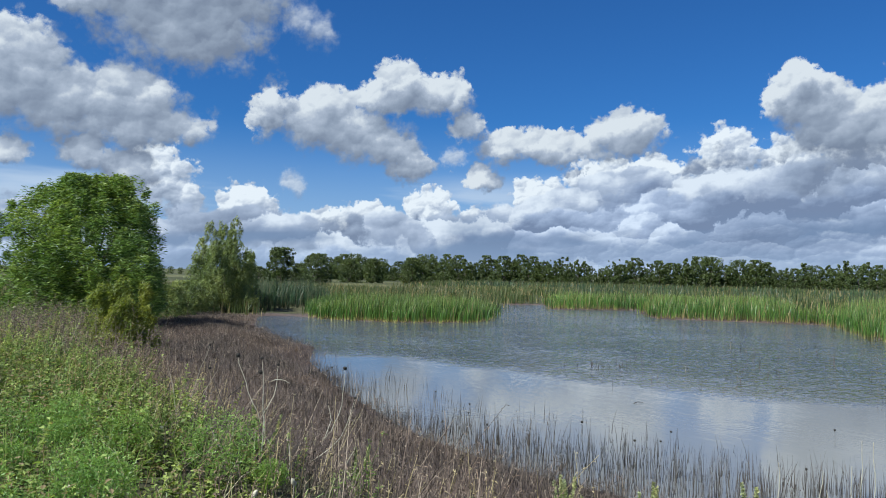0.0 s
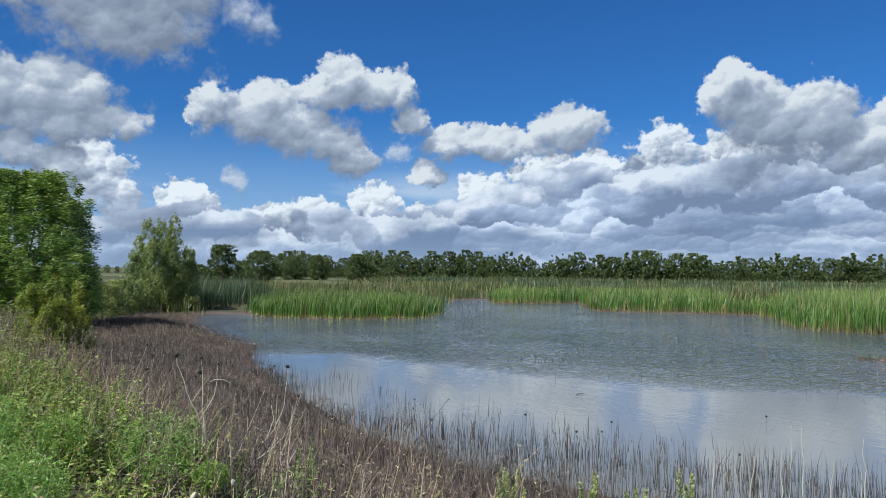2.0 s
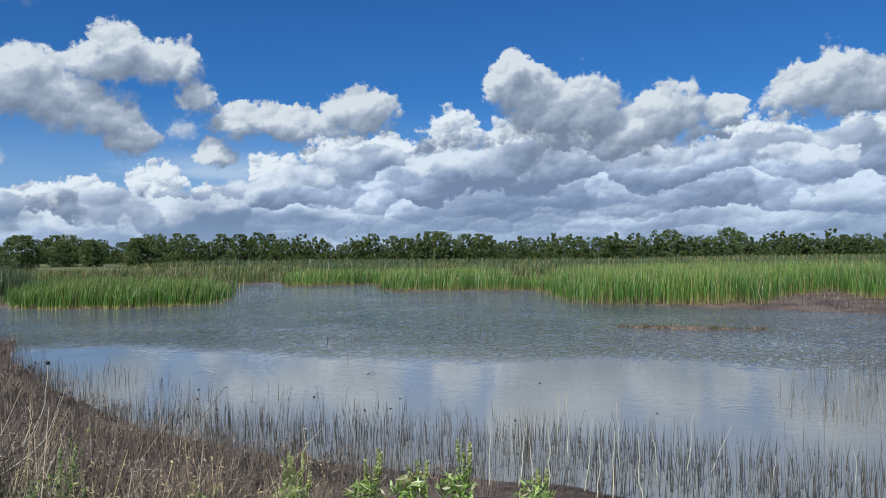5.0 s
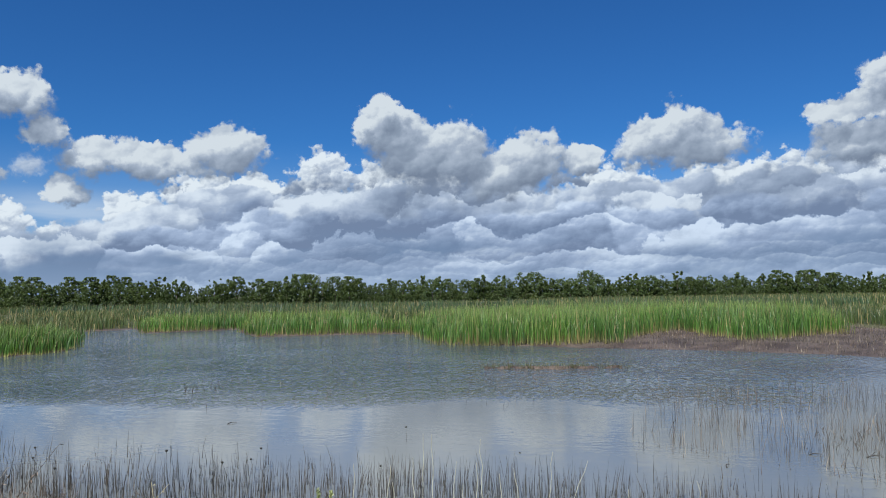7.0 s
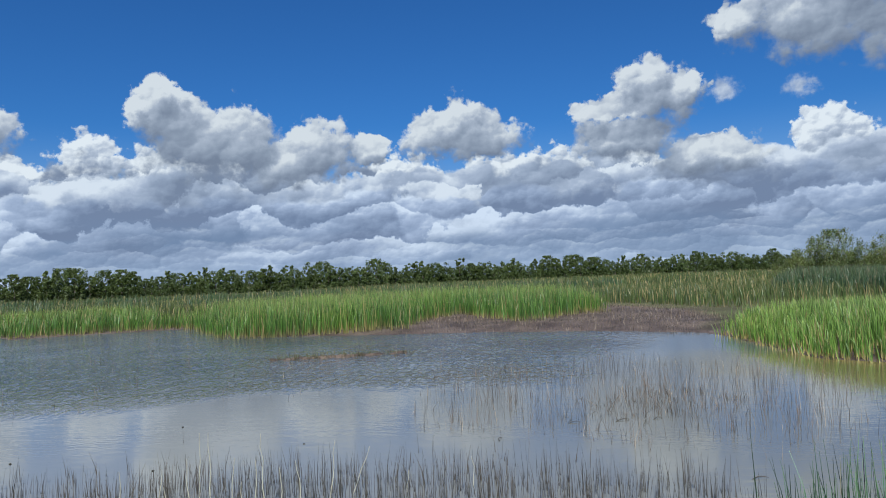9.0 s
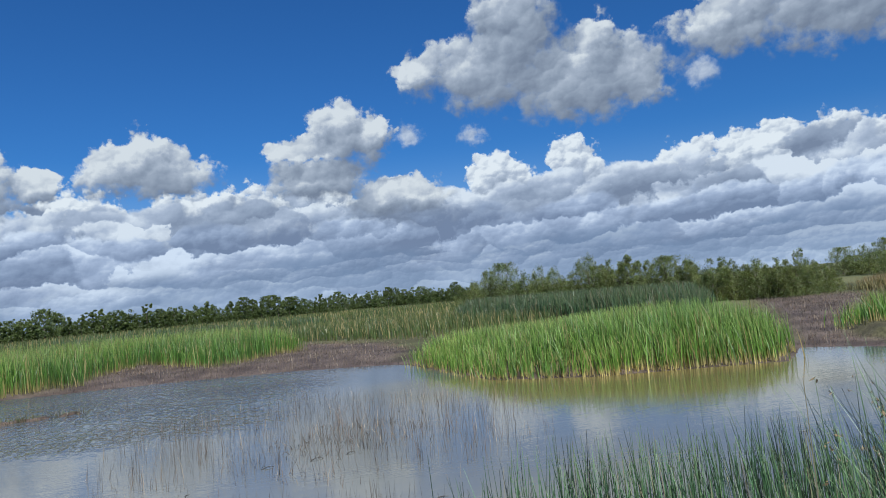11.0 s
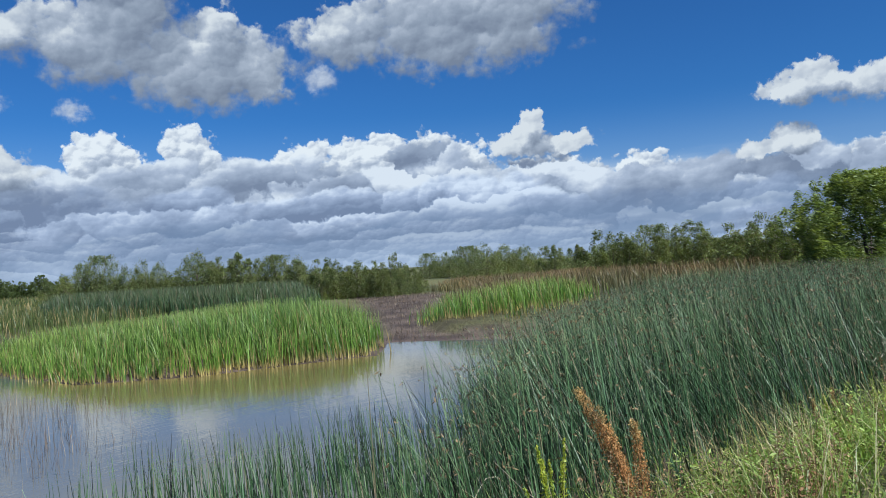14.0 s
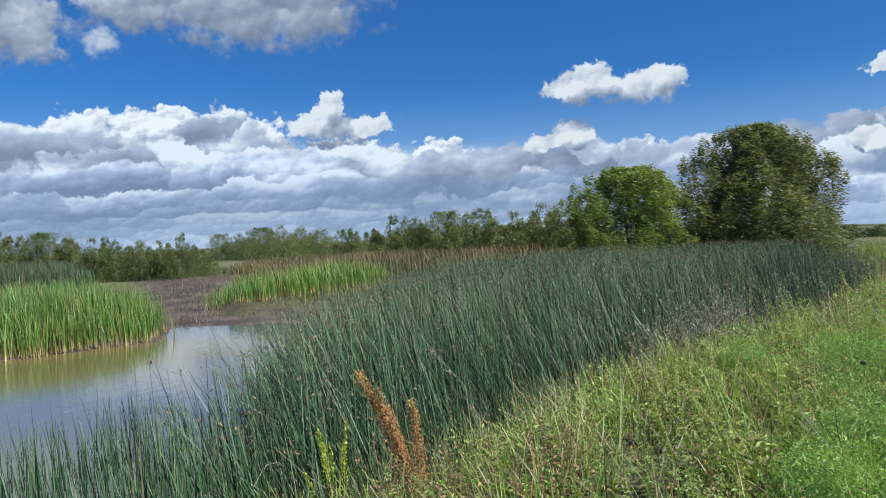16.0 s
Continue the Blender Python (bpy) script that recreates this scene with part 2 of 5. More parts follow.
def make_world():
    world = bpy.data.worlds.new("sky")
    scene.world = world
    world.use_nodes = True
    n = Nodes(world.node_tree)
    n.t.nodes.clear()
    way = n.add("ShaderNodeTexCoord").outputs["Generated"]
    s = n.add("ShaderNodeSeparateXYZ", {0: way})
    az = n.math("MULTIPLY", n.math("ARCTAN2", n.math("MULTIPLY", s.outputs[0], -1.0), s.outputs[1]), 180 / math.pi)
    # the seam of the azimuth lies behind the view
    az = n.math("ADD", az, n.math("MULTIPLY", n.math("LESS_THAN", az, -165.0), 360.0))
    el = n.math("MULTIPLY", n.math("ARCSINE", s.outputs[2]), 180 / math.pi)
    p = n.add("ShaderNodeCombineXYZ", {0: az, 1: el, 2: 0.0}).outputs[0]
    fine = n.noise(p, 1.5, 6.0, 0.65, "2D")

    def tone(shade, bright=1.0, blue=1.0):
        k = SKY * bright
        stops = ((0.235, 0.265, 0.34), (0.345, 0.378, 0.455), (0.50, 0.525, 0.60), (0.845, 0.83, 0.825))
        c = [rgb(r * k * (1.5 - 0.5 * blue), g * k, b * k * blue) for r, g, b in stops]
        col = n.mix(n.ramp(shade, 0.0, 0.33, kind="LINEAR"), c[0], c[1])
        col = n.mix(n.ramp(shade, 0.33, 0.66, kind="LINEAR"), col, c[2])
        return n.mix(n.ramp(shade, 0.66, 1.0, kind="LINEAR"), col, c[3])

    def over(under, f, shade, crisp, soft, bright=1.0, blue=1.0, whole=1.0):
        """Lay a cloud layer over what is behind it: crisp where the sun falls on it, frayed in its shade."""
        shade = n.math("MULTIPLY_ADD", fine, 0.10, n.math("SUBTRACT", shade, 0.05))
        wide = n.ramp(shade, 0.3, 0.75, soft, crisp)
        f = n.math("ADD", f, n.math("MULTIPLY", n.math("SUBTRACT", fine, 0.5), 0.34))
        cover = n.ramp(n.math("DIVIDE", n.math("SUBTRACT", 1.0, f), wide), -0.5, 1.0, 0.0, whole)
        return n.mix(cover, under, tone(shade, bright, blue))

    def billows_over(under, name, billows, beyond, size, seed, mid, steep, relief, crisp, soft, bright, blue, whole=1.0):
        g = sky_group(name, billow_field(billows, beyond), ("Field",))
        f0 = n.add("ShaderNodeGroup", {0: p}, group=g).outputs[0]
        f1 = n.add("ShaderNodeGroup", {0: n.vec("ADD", p, (0.6, 1.7, 0))}, group=g).outputs[0]
        bulge, lit = puffs(n, n.vec("MULTIPLY", p, (1, 1.15, 1)), size, seed)
        f = n.math("MULTIPLY_ADD", bulge, 0.9, f0)
        g0, g1 = n.math("MINIMUM", n.math("MULTIPLY", f0, f0), 1.6), n.math("MINIMUM", n.math("MULTIPLY", f1, f1), 2.0)
        slope = n.ramp(n.math("SUBTRACT", g1, g0), -0.85, 1.5, -steep, steep)
        shade = n.math("ADD", n.math("MULTIPLY_ADD", lit, relief, slope), mid)
        # high clouds turn their shaded feet to the viewer
        shade = n.math("SUBTRACT", shade, n.ramp(el, 14.0, 21.0, 0.0, 0.16))
        return over(under, f, shade, crisp, soft, bright, blue, whole)

    def bank_over(under, name, build, *how):
        g = n.add("ShaderNodeGroup", {0: p}, group=sky_group(name, build, ("Field", "Lit")))
        return over(under, g.outputs[0], g.outputs[1], *how)

    sky = n.add("ShaderNodeTexSky")
    sky.sky_type, sky.sun_disc, sky.sun_elevation, sky.sun_rotation = "NISHITA", False, radians(SUN_EL), radians(-SUN_AZ)
    sky.air_density, sky.dust_density, sky.ozone_density = 1.0, 0.3, 3.0
    col = n.mix(1.0, sky.outputs[0], rgb(*BLUE), "MULTIPLY")
    col = n.mix(n.ramp(el, 12.0, 0.0, 0, 0.8), col, rgb(0.40 * SKY, 0.51 * SKY, 0.70 * SKY))
    # thin far stratus low in the left
    veil = n.noise(n.vec("MULTIPLY", p, (0.05, 0.35, 1)), 1.0, 4.0, 0.55, "2D")
    veil = n.math("MULTIPLY", n.ramp(veil, 0.40, 0.66), n.ramp(el, 8.0, 5.5, 0.0, 0.75))
    col = n.mix(veil, col, rgb(0.62 * SKY, 0.67 * SKY, 0.76 * SKY))
    col = billows_over(col, "white_heads", HEADS, False, 0.95, 17.3, 0.62, 0.33, 1.0, 0.13, 0.25, 1.06, 1.0)
    col = bank_over(col, "bank_far", bank_layer(5.2, 2.6, 0.9, 3.1, 0.51, 0.8), 0.2, 0.42, 0.98, 1.05)
    col = bank_over(col, "bank_middle", bank_layer(5.6, 1.8, 3.0, 11.7, 0.46, 0.55), 0.42, 0.8, 0.96, 1.12)
    rain = n.noise(n.vec("MULTIPLY", p, (0.06, 0.32, 1)), 1.0, 3.0, 0.5, "2D")
    wet = n.ramp(az, -12.0, -85.0, 0.0, 0.15)
    rain = n.math("MULTIPLY", n.ramp(n.math("ADD", rain, wet), 0.46, 0.66), n.ramp(el, 5.6, 2.6, 0.0, 0.85))
    rain = n.math("MULTIPLY", rain, n.ramp(el, 0.4, 1.9, 0.35, 1.0))
    col = n.mix(rain, col, rgb(0.205 * SKY, 0.27 * SKY, 0.40 * SKY))
    col = bank_over(col, "bank_low", bank_layer(3.4, 0.8, 5.8, 37.3, 0.50, 0.35), 0.5, 0.9, 0.9, 1.12, 0.45)
    col = billows_over(col, "cumulus", CLOUDS, True, 1.5, 51.3, 0.50, 0.47, 0.72, 0.14, 0.34, 0.93, 1.0)
    col = billows_over(col, "scraps", WISPS, False, 0.7, 71.9, 0.5, 0.3, 0.5, 0.7, 0.9, 0.95, 1.0, 0.7)
    col = n.mix(n.ramp(el, 3.0, 0.2, 0, 0.45), col, rgb(0.38 * SKY, 0.47 * SKY, 0.62 * SKY))
    bg = n.add("ShaderNodeBackground", {0: col, 1: 0.1})
    n.t.links.new(bg.outputs[0], n.add("ShaderNodeOutputWorld").inputs[0])


make_world()

# ---------------------------------------------------------------- materials


WIND = np.array([0.77, 0.64])       # the way the wind blows


def material(name):
    m = bpy.data.materials.new(name)
    m.use_nodes = True
    n = Nodes(m.node_tree)
    n.t.nodes.clear()
    return m, n


def finish(n, shader):
    n.t.links.new(shader, n.add("ShaderNodeOutputMaterial").inputs[0])


def plant_mat(name, base, mid, tip, vary=0.35, dark=None, through_=0.35, rough=0.45, patch=0.25, odd=None, odd_part=0.0, shine=0.45, foot=(0.04, 0.3)):
    """Leaves and stems: colour along the blade, from blade to blade and from patch to patch; light shines through."""
    m, n = material(name)
    along = n.add("ShaderNodeAttribute", attribute="along").outputs["Fac"]
    isl = n.add("ShaderNodeNewGeometry").outputs["Random Per Island"]
    pos = n.add("ShaderNodeTexCoord").outputs["Object"]
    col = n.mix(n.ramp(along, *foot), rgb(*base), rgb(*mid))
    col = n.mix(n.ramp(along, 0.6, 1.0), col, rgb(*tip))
    big = n.noise(pos, patch, 3.0)
    col = n.mix(1.0, col, n.mix(n.ramp(big, 0.35, 0.68), rgb(0.74, 0.8, 0.8), rgb(1.18, 1.1, 0.95)), "MULTIPLY")
    k = n.math("MULTIPLY_ADD", isl, 2 * vary, 1.0 - vary)
    col = n.mix(1.0, col, n.add("ShaderNodeCombineXYZ", {0: k, 1: k, 2: k}).outputs[0], "MULTIPLY")
    if odd:
        other = n.math("FRACT", n.math("MULTIPLY", isl, 37.7))
        col = n.mix(n.math("LESS_THAN", other, odd_part), col, rgb(*odd))
    d = n.add("ShaderNodeBsdfPrincipled", {"Base Color": col, "Roughness": rough, "Specular IOR Level": shine})
    t = n.add("ShaderNodeBsdfTranslucent", {0: n.mix(1.0, col, rgb(1.15, 1.1, 0.6), "MULTIPLY")})
    finish(n, n.add("ShaderNodeMixShader", {0: through_, 1: d.outputs[0], 2: t.outputs[0]}).outputs[0])
    return m


def bark_mat(name, a, b):
    m, n = material(name)
    pos = n.add("ShaderNodeTexCoord").outputs["Object"]
    g = n.noise(n.vec("MULTIPLY", pos, (9, 9, 1.6)), 1.0, 6.0)
    col = n.mix(n.ramp(g, 0.35, 0.65), rgb(*a), rgb(*b))
    bump = n.add("ShaderNodeBump", {"Strength": 0.6, "Distance": 0.03, "Height": g})
    d = n.add("ShaderNodeBsdfPrincipled", {"Base Color": col, "Roughness": 0.85, "Normal": bump.outputs[0]})
    finish(n, d.outputs[0])
    return m


def ground_mat():
    m, n = material("ground")
    pos = n.add("ShaderNodeNewGeometry").outputs["Position"]
    mud = n.add("ShaderNodeAttribute", attribute="mud").outputs["Fac"]
    dry = n.add("ShaderNodeAttribute", attribute="dry").outputs["Fac"]
    big, mid, fine = n.noise(pos, 0.03, 4.0), n.noise(pos, 0.6, 5.0), n.noise(pos, 9.0, 6.0)
    # ground colours kept dark: shade in the gaps between herbs is part of them
    grass = n.mix(n.ramp(mid, 0.35, 0.65), rgb(0.028, 0.034, 0.013), rgb(0.055, 0.06, 0.024))
    grass = n.mix(n.ramp(big, 0.40, 0.60), grass, rgb(0.115, 0.112, 0.05))
    straw = n.mix(n.ramp(mid, 0.4, 0.62), rgb(0.036, 0.027, 0.018), rgb(0.072, 0.056, 0.034))
    soil = n.mix(n.ramp(mid, 0.35, 0.62), rgb(0.055, 0.037, 0.03), rgb(0.12, 0.086, 0.068))
    col = n.mix(dry, grass, straw)
    col = n.mix(mud, col, soil)
    k = n.ramp(fine, 0.3, 0.7, 0.6, 1.3)
    col = n.mix(1.0, col, n.add("ShaderNodeCombineXYZ", {0: k, 1: k, 2: k}).outputs[0], "MULTIPLY")
    bump = n.add("ShaderNodeBump", {"Strength": 0.8, "Distance": 0.06, "Height": n.math("ADD", fine, mid)})
    d = n.add("ShaderNodeBsdfPrincipled", {"Base Color": col, "Roughness": n.mix(mud, rgb(0.95, 0.95, 0.95), rgb(0.6, 0.6, 0.6)),
                                           "Normal": bump.outputs[0], "Specular IOR Level": 0.25})
    finish(n, d.outputs[0])
    return m


def water_mat():
    """Turbid shallow water: calm by the near bank and in the lee, ruffled by the wind farther out."""
    m, n = material("water")
    pos = n.add("ShaderNodeNewGeometry").outputs["Position"]
    s = n.add("ShaderNodeSeparateXYZ", {0: pos})
    far = n.vec("LENGTH", n.vec("MULTIPLY", pos, (1, 1, 0)))
    far = n.math("ADD", far, n.math("MULTIPLY", n.math("SUBTRACT", n.noise(pos, 0.12, 4.0), 0.5), 8.0))
    lee = n.ramp(s.outputs[0], -3.0, 6.0, 6.0, 0.0)
    wind = n.ramp(n.math("SUBTRACT", far, lee), 15.5, 18.5)
    lee2 = n.ramp(n.math("SUBTRACT", s.outputs[1], n.math("MULTIPLY", s.outputs[0], 0.35)), 3.0, 8.0)
    wind = n.math("MULTIPLY", wind, lee2)
    along = n.vec("DOT_PRODUCT", pos, (WIND[0], WIND[1], 0))
    across = n.vec("DOT_PRODUCT", pos, (-WIND[1], WIND[0], 0))
    flow = n.add("ShaderNodeCombineXYZ", {0: n.math("MULTIPLY", along, 0.75), 1: n.math("MULTIPLY", across, 1.5), 2: 0.0}).outputs[0]
    chop = n.math("MULTIPLY", n.ramp(n.noise(flow, 2.6, 2.0, 0.6), 0.38, 0.62), 0.056)
    chop = n.math("ADD", chop, n.math("MULTIPLY", n.noise(flow, 5.5, 2.0, 0.55), 0.03))
    gust = n.ramp(n.noise(n.vec("MULTIPLY", pos, (0.16, 0.16, 1)), 1.0, 3.0, 0.6), 0.36, 0.60, 0.4, 1.0)
    gust = n.math("MULTIPLY", gust, n.ramp(far, 22.0, 55.0, 1.0, 0.5))
    turned = n.add("ShaderNodeVectorRotate", {"Vector": pos, "Angle": radians(50)}).outputs[0]
    calm = n.noise(n.vec("MULTIPLY", turned, (1.0, 3.4, 1)), 1.0, 3.0, 0.55)
    fine = n.noise(n.vec("MULTIPLY", turned, (5.0, 14.0, 1)), 1.0, 2.0, 0.5)
    ripple = n.math("ADD", n.math("MULTIPLY", calm, 0.003), n.math("MULTIPLY", fine, 0.0016))
    h = n.math("ADD", n.math("MULTIPLY", chop, n.math("MULTIPLY", wind, gust)), ripple)
    bump = n.add("ShaderNodeBump", {"Strength": 1.0, "Distance": 1.0, "Height": h})
    silt = n.mix(n.ramp(n.noise(pos, 0.25, 3.0), 0.35, 0.65), rgb(0.05, 0.058, 0.066), rgb(0.075, 0.083, 0.09))
    # pale silt along the near shore; paler at low x, cloud reflections painted in
    pale = n.mix(n.ramp(n.math("ADD", s.outputs[0], n.math("MULTIPLY", n.noise(pos, 0.3, 3.0), 4.0)), 7.0, 14.0), rgb(0.18, 0.176, 0.164), rgb(0.125, 0.12, 0.104))
    silt = n.mix(n.ramp(far, 24.0, 11.0), silt, pale)
    # brown shallows before the cattail island and along shore; sun and reflection painted in
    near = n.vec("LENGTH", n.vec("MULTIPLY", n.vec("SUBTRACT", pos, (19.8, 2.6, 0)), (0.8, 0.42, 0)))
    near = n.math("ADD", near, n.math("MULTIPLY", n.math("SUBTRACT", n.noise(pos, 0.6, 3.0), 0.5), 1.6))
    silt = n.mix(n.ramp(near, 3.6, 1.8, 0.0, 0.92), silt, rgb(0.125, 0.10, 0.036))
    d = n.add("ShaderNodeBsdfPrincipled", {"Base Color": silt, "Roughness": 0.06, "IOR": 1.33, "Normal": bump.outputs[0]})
    finish(n, d.outputs[0])
    return m


CATTAIL = plant_mat("cattail_leaf", (0.22, 0.20, 0.085), (0.075, 0.15, 0.026), (0.20, 0.265, 0.075), vary=0.6, odd=(0.30, 0.23, 0.10), odd_part=0.08, foot=(0.10, 0.36))
CATTAIL_ISLE = plant_mat("cattail_leaf_isle", (0.40, 0.33, 0.15), (0.105, 0.195, 0.034), (0.25, 0.33, 0.095), vary=0.6, odd=(0.30, 0.23, 0.10), odd_part=0.07, foot=(0.10, 0.36))
CATTAIL_FAR = plant_mat("cattail_leaf_far", (0.12, 0.11, 0.05), (0.07, 0.10, 0.03), (0.15, 0.155, 0.065), patch=0.08, odd=(0.33, 0.26, 0.12), odd_part=0.12)
CATTAIL_DEEP = plant_mat("cattail_leaf_deep", (0.36, 0.33, 0.14), (0.06, 0.125, 0.022), (0.155, 0.215, 0.06), vary=0.65, odd=(0.27, 0.22, 0.10), odd_part=0.05)
# dark feet and bright tips put the bed's shade and highlights into the colour
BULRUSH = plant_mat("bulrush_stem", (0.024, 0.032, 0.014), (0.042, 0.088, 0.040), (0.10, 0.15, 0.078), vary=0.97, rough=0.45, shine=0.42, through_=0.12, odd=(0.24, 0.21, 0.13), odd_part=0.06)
BULRUSH_FAR = plant_mat("bulrush_stem_far", (0.06, 0.06, 0.03), (0.034, 0.066, 0.026), (0.066, 0.092, 0.042), through_=0.12, odd=(0.13, 0.11, 0.06), odd_part=0.12)
DEAD = plant_mat("dead_stalk", (0.04, 0.029, 0.026), (0.095, 0.07, 0.059), (0.175, 0.13, 0.105), vary=0.75, through_=0.05, rough=0.85, odd=(0.34, 0.27, 0.2), odd_part=0.06)
DEAD_DARK = plant_mat("dead_stalk_dark", (0.03, 0.024, 0.022), (0.052, 0.042, 0.036), (0.085, 0.07, 0.058), vary=0.5, through_=0.05, rough=0.85)
DEAD_PALE = plant_mat("dead_stalk_pale", (0.26, 0.21, 0.16), (0.38, 0.33, 0.26), (0.36, 0.30, 0.23), vary=0.2, through_=0.05, rough=0.85)
STRAW = plant_mat("dry_grass", (0.16, 0.13, 0.06), (0.33, 0.27, 0.15), (0.44, 0.37, 0.23), vary=0.45, through_=0.2, rough=0.75)
# grass and weeds: shade low in the stand is painted in as darker feet
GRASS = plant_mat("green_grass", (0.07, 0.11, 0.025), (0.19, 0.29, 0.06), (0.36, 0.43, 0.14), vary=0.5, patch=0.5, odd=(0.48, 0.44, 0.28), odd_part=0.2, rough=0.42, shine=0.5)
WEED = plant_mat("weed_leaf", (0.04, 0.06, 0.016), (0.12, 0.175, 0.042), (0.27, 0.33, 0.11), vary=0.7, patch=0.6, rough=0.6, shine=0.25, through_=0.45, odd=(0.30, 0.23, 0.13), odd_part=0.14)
# darker first colour of the crowns: shade inside and under the billows, painted in
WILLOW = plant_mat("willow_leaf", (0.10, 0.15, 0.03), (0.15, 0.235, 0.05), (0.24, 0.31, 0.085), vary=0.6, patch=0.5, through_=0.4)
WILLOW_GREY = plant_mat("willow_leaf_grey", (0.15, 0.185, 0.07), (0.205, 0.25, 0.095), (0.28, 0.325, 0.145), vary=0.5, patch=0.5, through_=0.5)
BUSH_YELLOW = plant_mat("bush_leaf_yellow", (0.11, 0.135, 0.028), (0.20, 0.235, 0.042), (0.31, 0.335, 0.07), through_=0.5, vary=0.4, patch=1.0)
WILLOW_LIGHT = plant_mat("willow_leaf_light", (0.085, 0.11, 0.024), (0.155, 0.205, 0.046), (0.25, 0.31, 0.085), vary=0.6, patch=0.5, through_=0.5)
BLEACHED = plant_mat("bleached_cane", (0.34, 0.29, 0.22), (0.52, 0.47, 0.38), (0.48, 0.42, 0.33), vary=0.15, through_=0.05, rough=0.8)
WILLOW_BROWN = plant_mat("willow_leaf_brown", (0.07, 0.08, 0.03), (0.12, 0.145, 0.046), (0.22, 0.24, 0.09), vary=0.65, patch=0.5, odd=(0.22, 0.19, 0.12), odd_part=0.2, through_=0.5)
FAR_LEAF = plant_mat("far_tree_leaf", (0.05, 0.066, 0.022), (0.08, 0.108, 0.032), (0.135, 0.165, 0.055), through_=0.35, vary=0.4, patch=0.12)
BARK = bark_mat("bark", (0.06, 0.045, 0.035), (0.16, 0.125, 0.10))
GROUND, WATER = ground_mat(), water_mat()

# ---------------------------------------------------------------- mesh tools


def np_mesh(name, verts, quads, mat, along=None, smooth=False):
    me = bpy.data.meshes.new(name)
    verts, quads = np.asarray(verts, np.float32), np.asarray(quads, np.int32)
    me.vertices.add(len(verts))
    me.vertices.foreach_set("co", verts.ravel())
    k = quads.shape[1]
    me.loops.add(quads.size)
    me.loops.foreach_set("vertex_index", quads.ravel())
    me.polygons.add(len(quads))
    me.polygons.foreach_set("loop_start", np.arange(0, quads.size, k, dtype=np.int32))
    if along is not None:
        me.attributes.new("along", "FLOAT", "POINT").data.foreach_set("value", np.asarray(along, np.float32).ravel())
    me.materials.append(mat)
    me.update(calc_edges=True)
    me.polygons.foreach_set("use_smooth", np.full(len(quads), smooth))
    me.validate()
    return me


def inside(poly, p):
    """Which of the points p lie in the polygon."""
    poly = np.asarray(poly, float)
    x, y = p[:, 0], p[:, 1]
    res = np.zeros(len(p), bool)
    for (x0, y0), (x1, y1) in zip(poly, np.roll(poly, -1, 0)):
        cut = (y0 > y) != (y1 > y)
        with np.errstate(divide="ignore", invalid="ignore"):
            res ^= cut & (x < (x1 - x0) * (y - y0) / (y1 - y0) + x0)
    return res


def edge_distance(poly, p, closed=True):
    poly = np.asarray(poly, float)
    best = np.full(len(p), 1e9)
    ends = np.roll(poly, -1, 0) if closed else poly[1:]
    for a, b in zip(poly, ends):
        d = b - a
        t = np.clip(((p - a) @ d) / max(d @ d, 1e-9), 0, 1)
        best = np.minimum(best, np.hypot(*(p - a - t[:, None] * d).T))
    return best


def wobble(p, size, seed=0.0):
    """Smooth uneven values of about -1 to 1 over the plan."""
    x, y = p[:, 0] / size, p[:, 1] / size
    return (np.sin(1.7 * x + 2.3 * y + seed) + np.sin(-2.9 * x + 1.3 * y + 1.7 * seed + 1) + np.sin(4.1 * x + 3.7 * y + 2.3 * seed + 2) * 0.6
            + np.sin(7.3 * x - 6.1 * y + seed) * 0.4) / 3.0


def smooth01(x, a, b):
    t = np.clip((x - a) / (b - a), 0, 1)
    return t * t * (3 - 2 * t)


def scatter(rng, poly, per_m2, ragged=0.4, clump=0.0, clump_size=1.0):
    """Points strewn over a polygon with an uneven edge."""
    poly = np.asarray(poly, float)
    lo, hi = poly.min(0) - ragged, poly.max(0) + ragged
    p = rng.uniform(lo, hi, (int(per_m2 * np.prod(hi - lo)), 2))
    jit = p + ragged * np.c_[wobble(p, 0.55, 1.0), wobble(p, 0.55, 4.0)] + 0.35 * ragged * rng.normal(size=p.shape)
    keep = inside(poly, jit)
    if clump:
        keep &= rng.uniform(size=len(p)) < np.clip(0.5 + clump * (wobble(p, clump_size, 7.0) * 1.6), 0.03, 1)
    return p[keep]


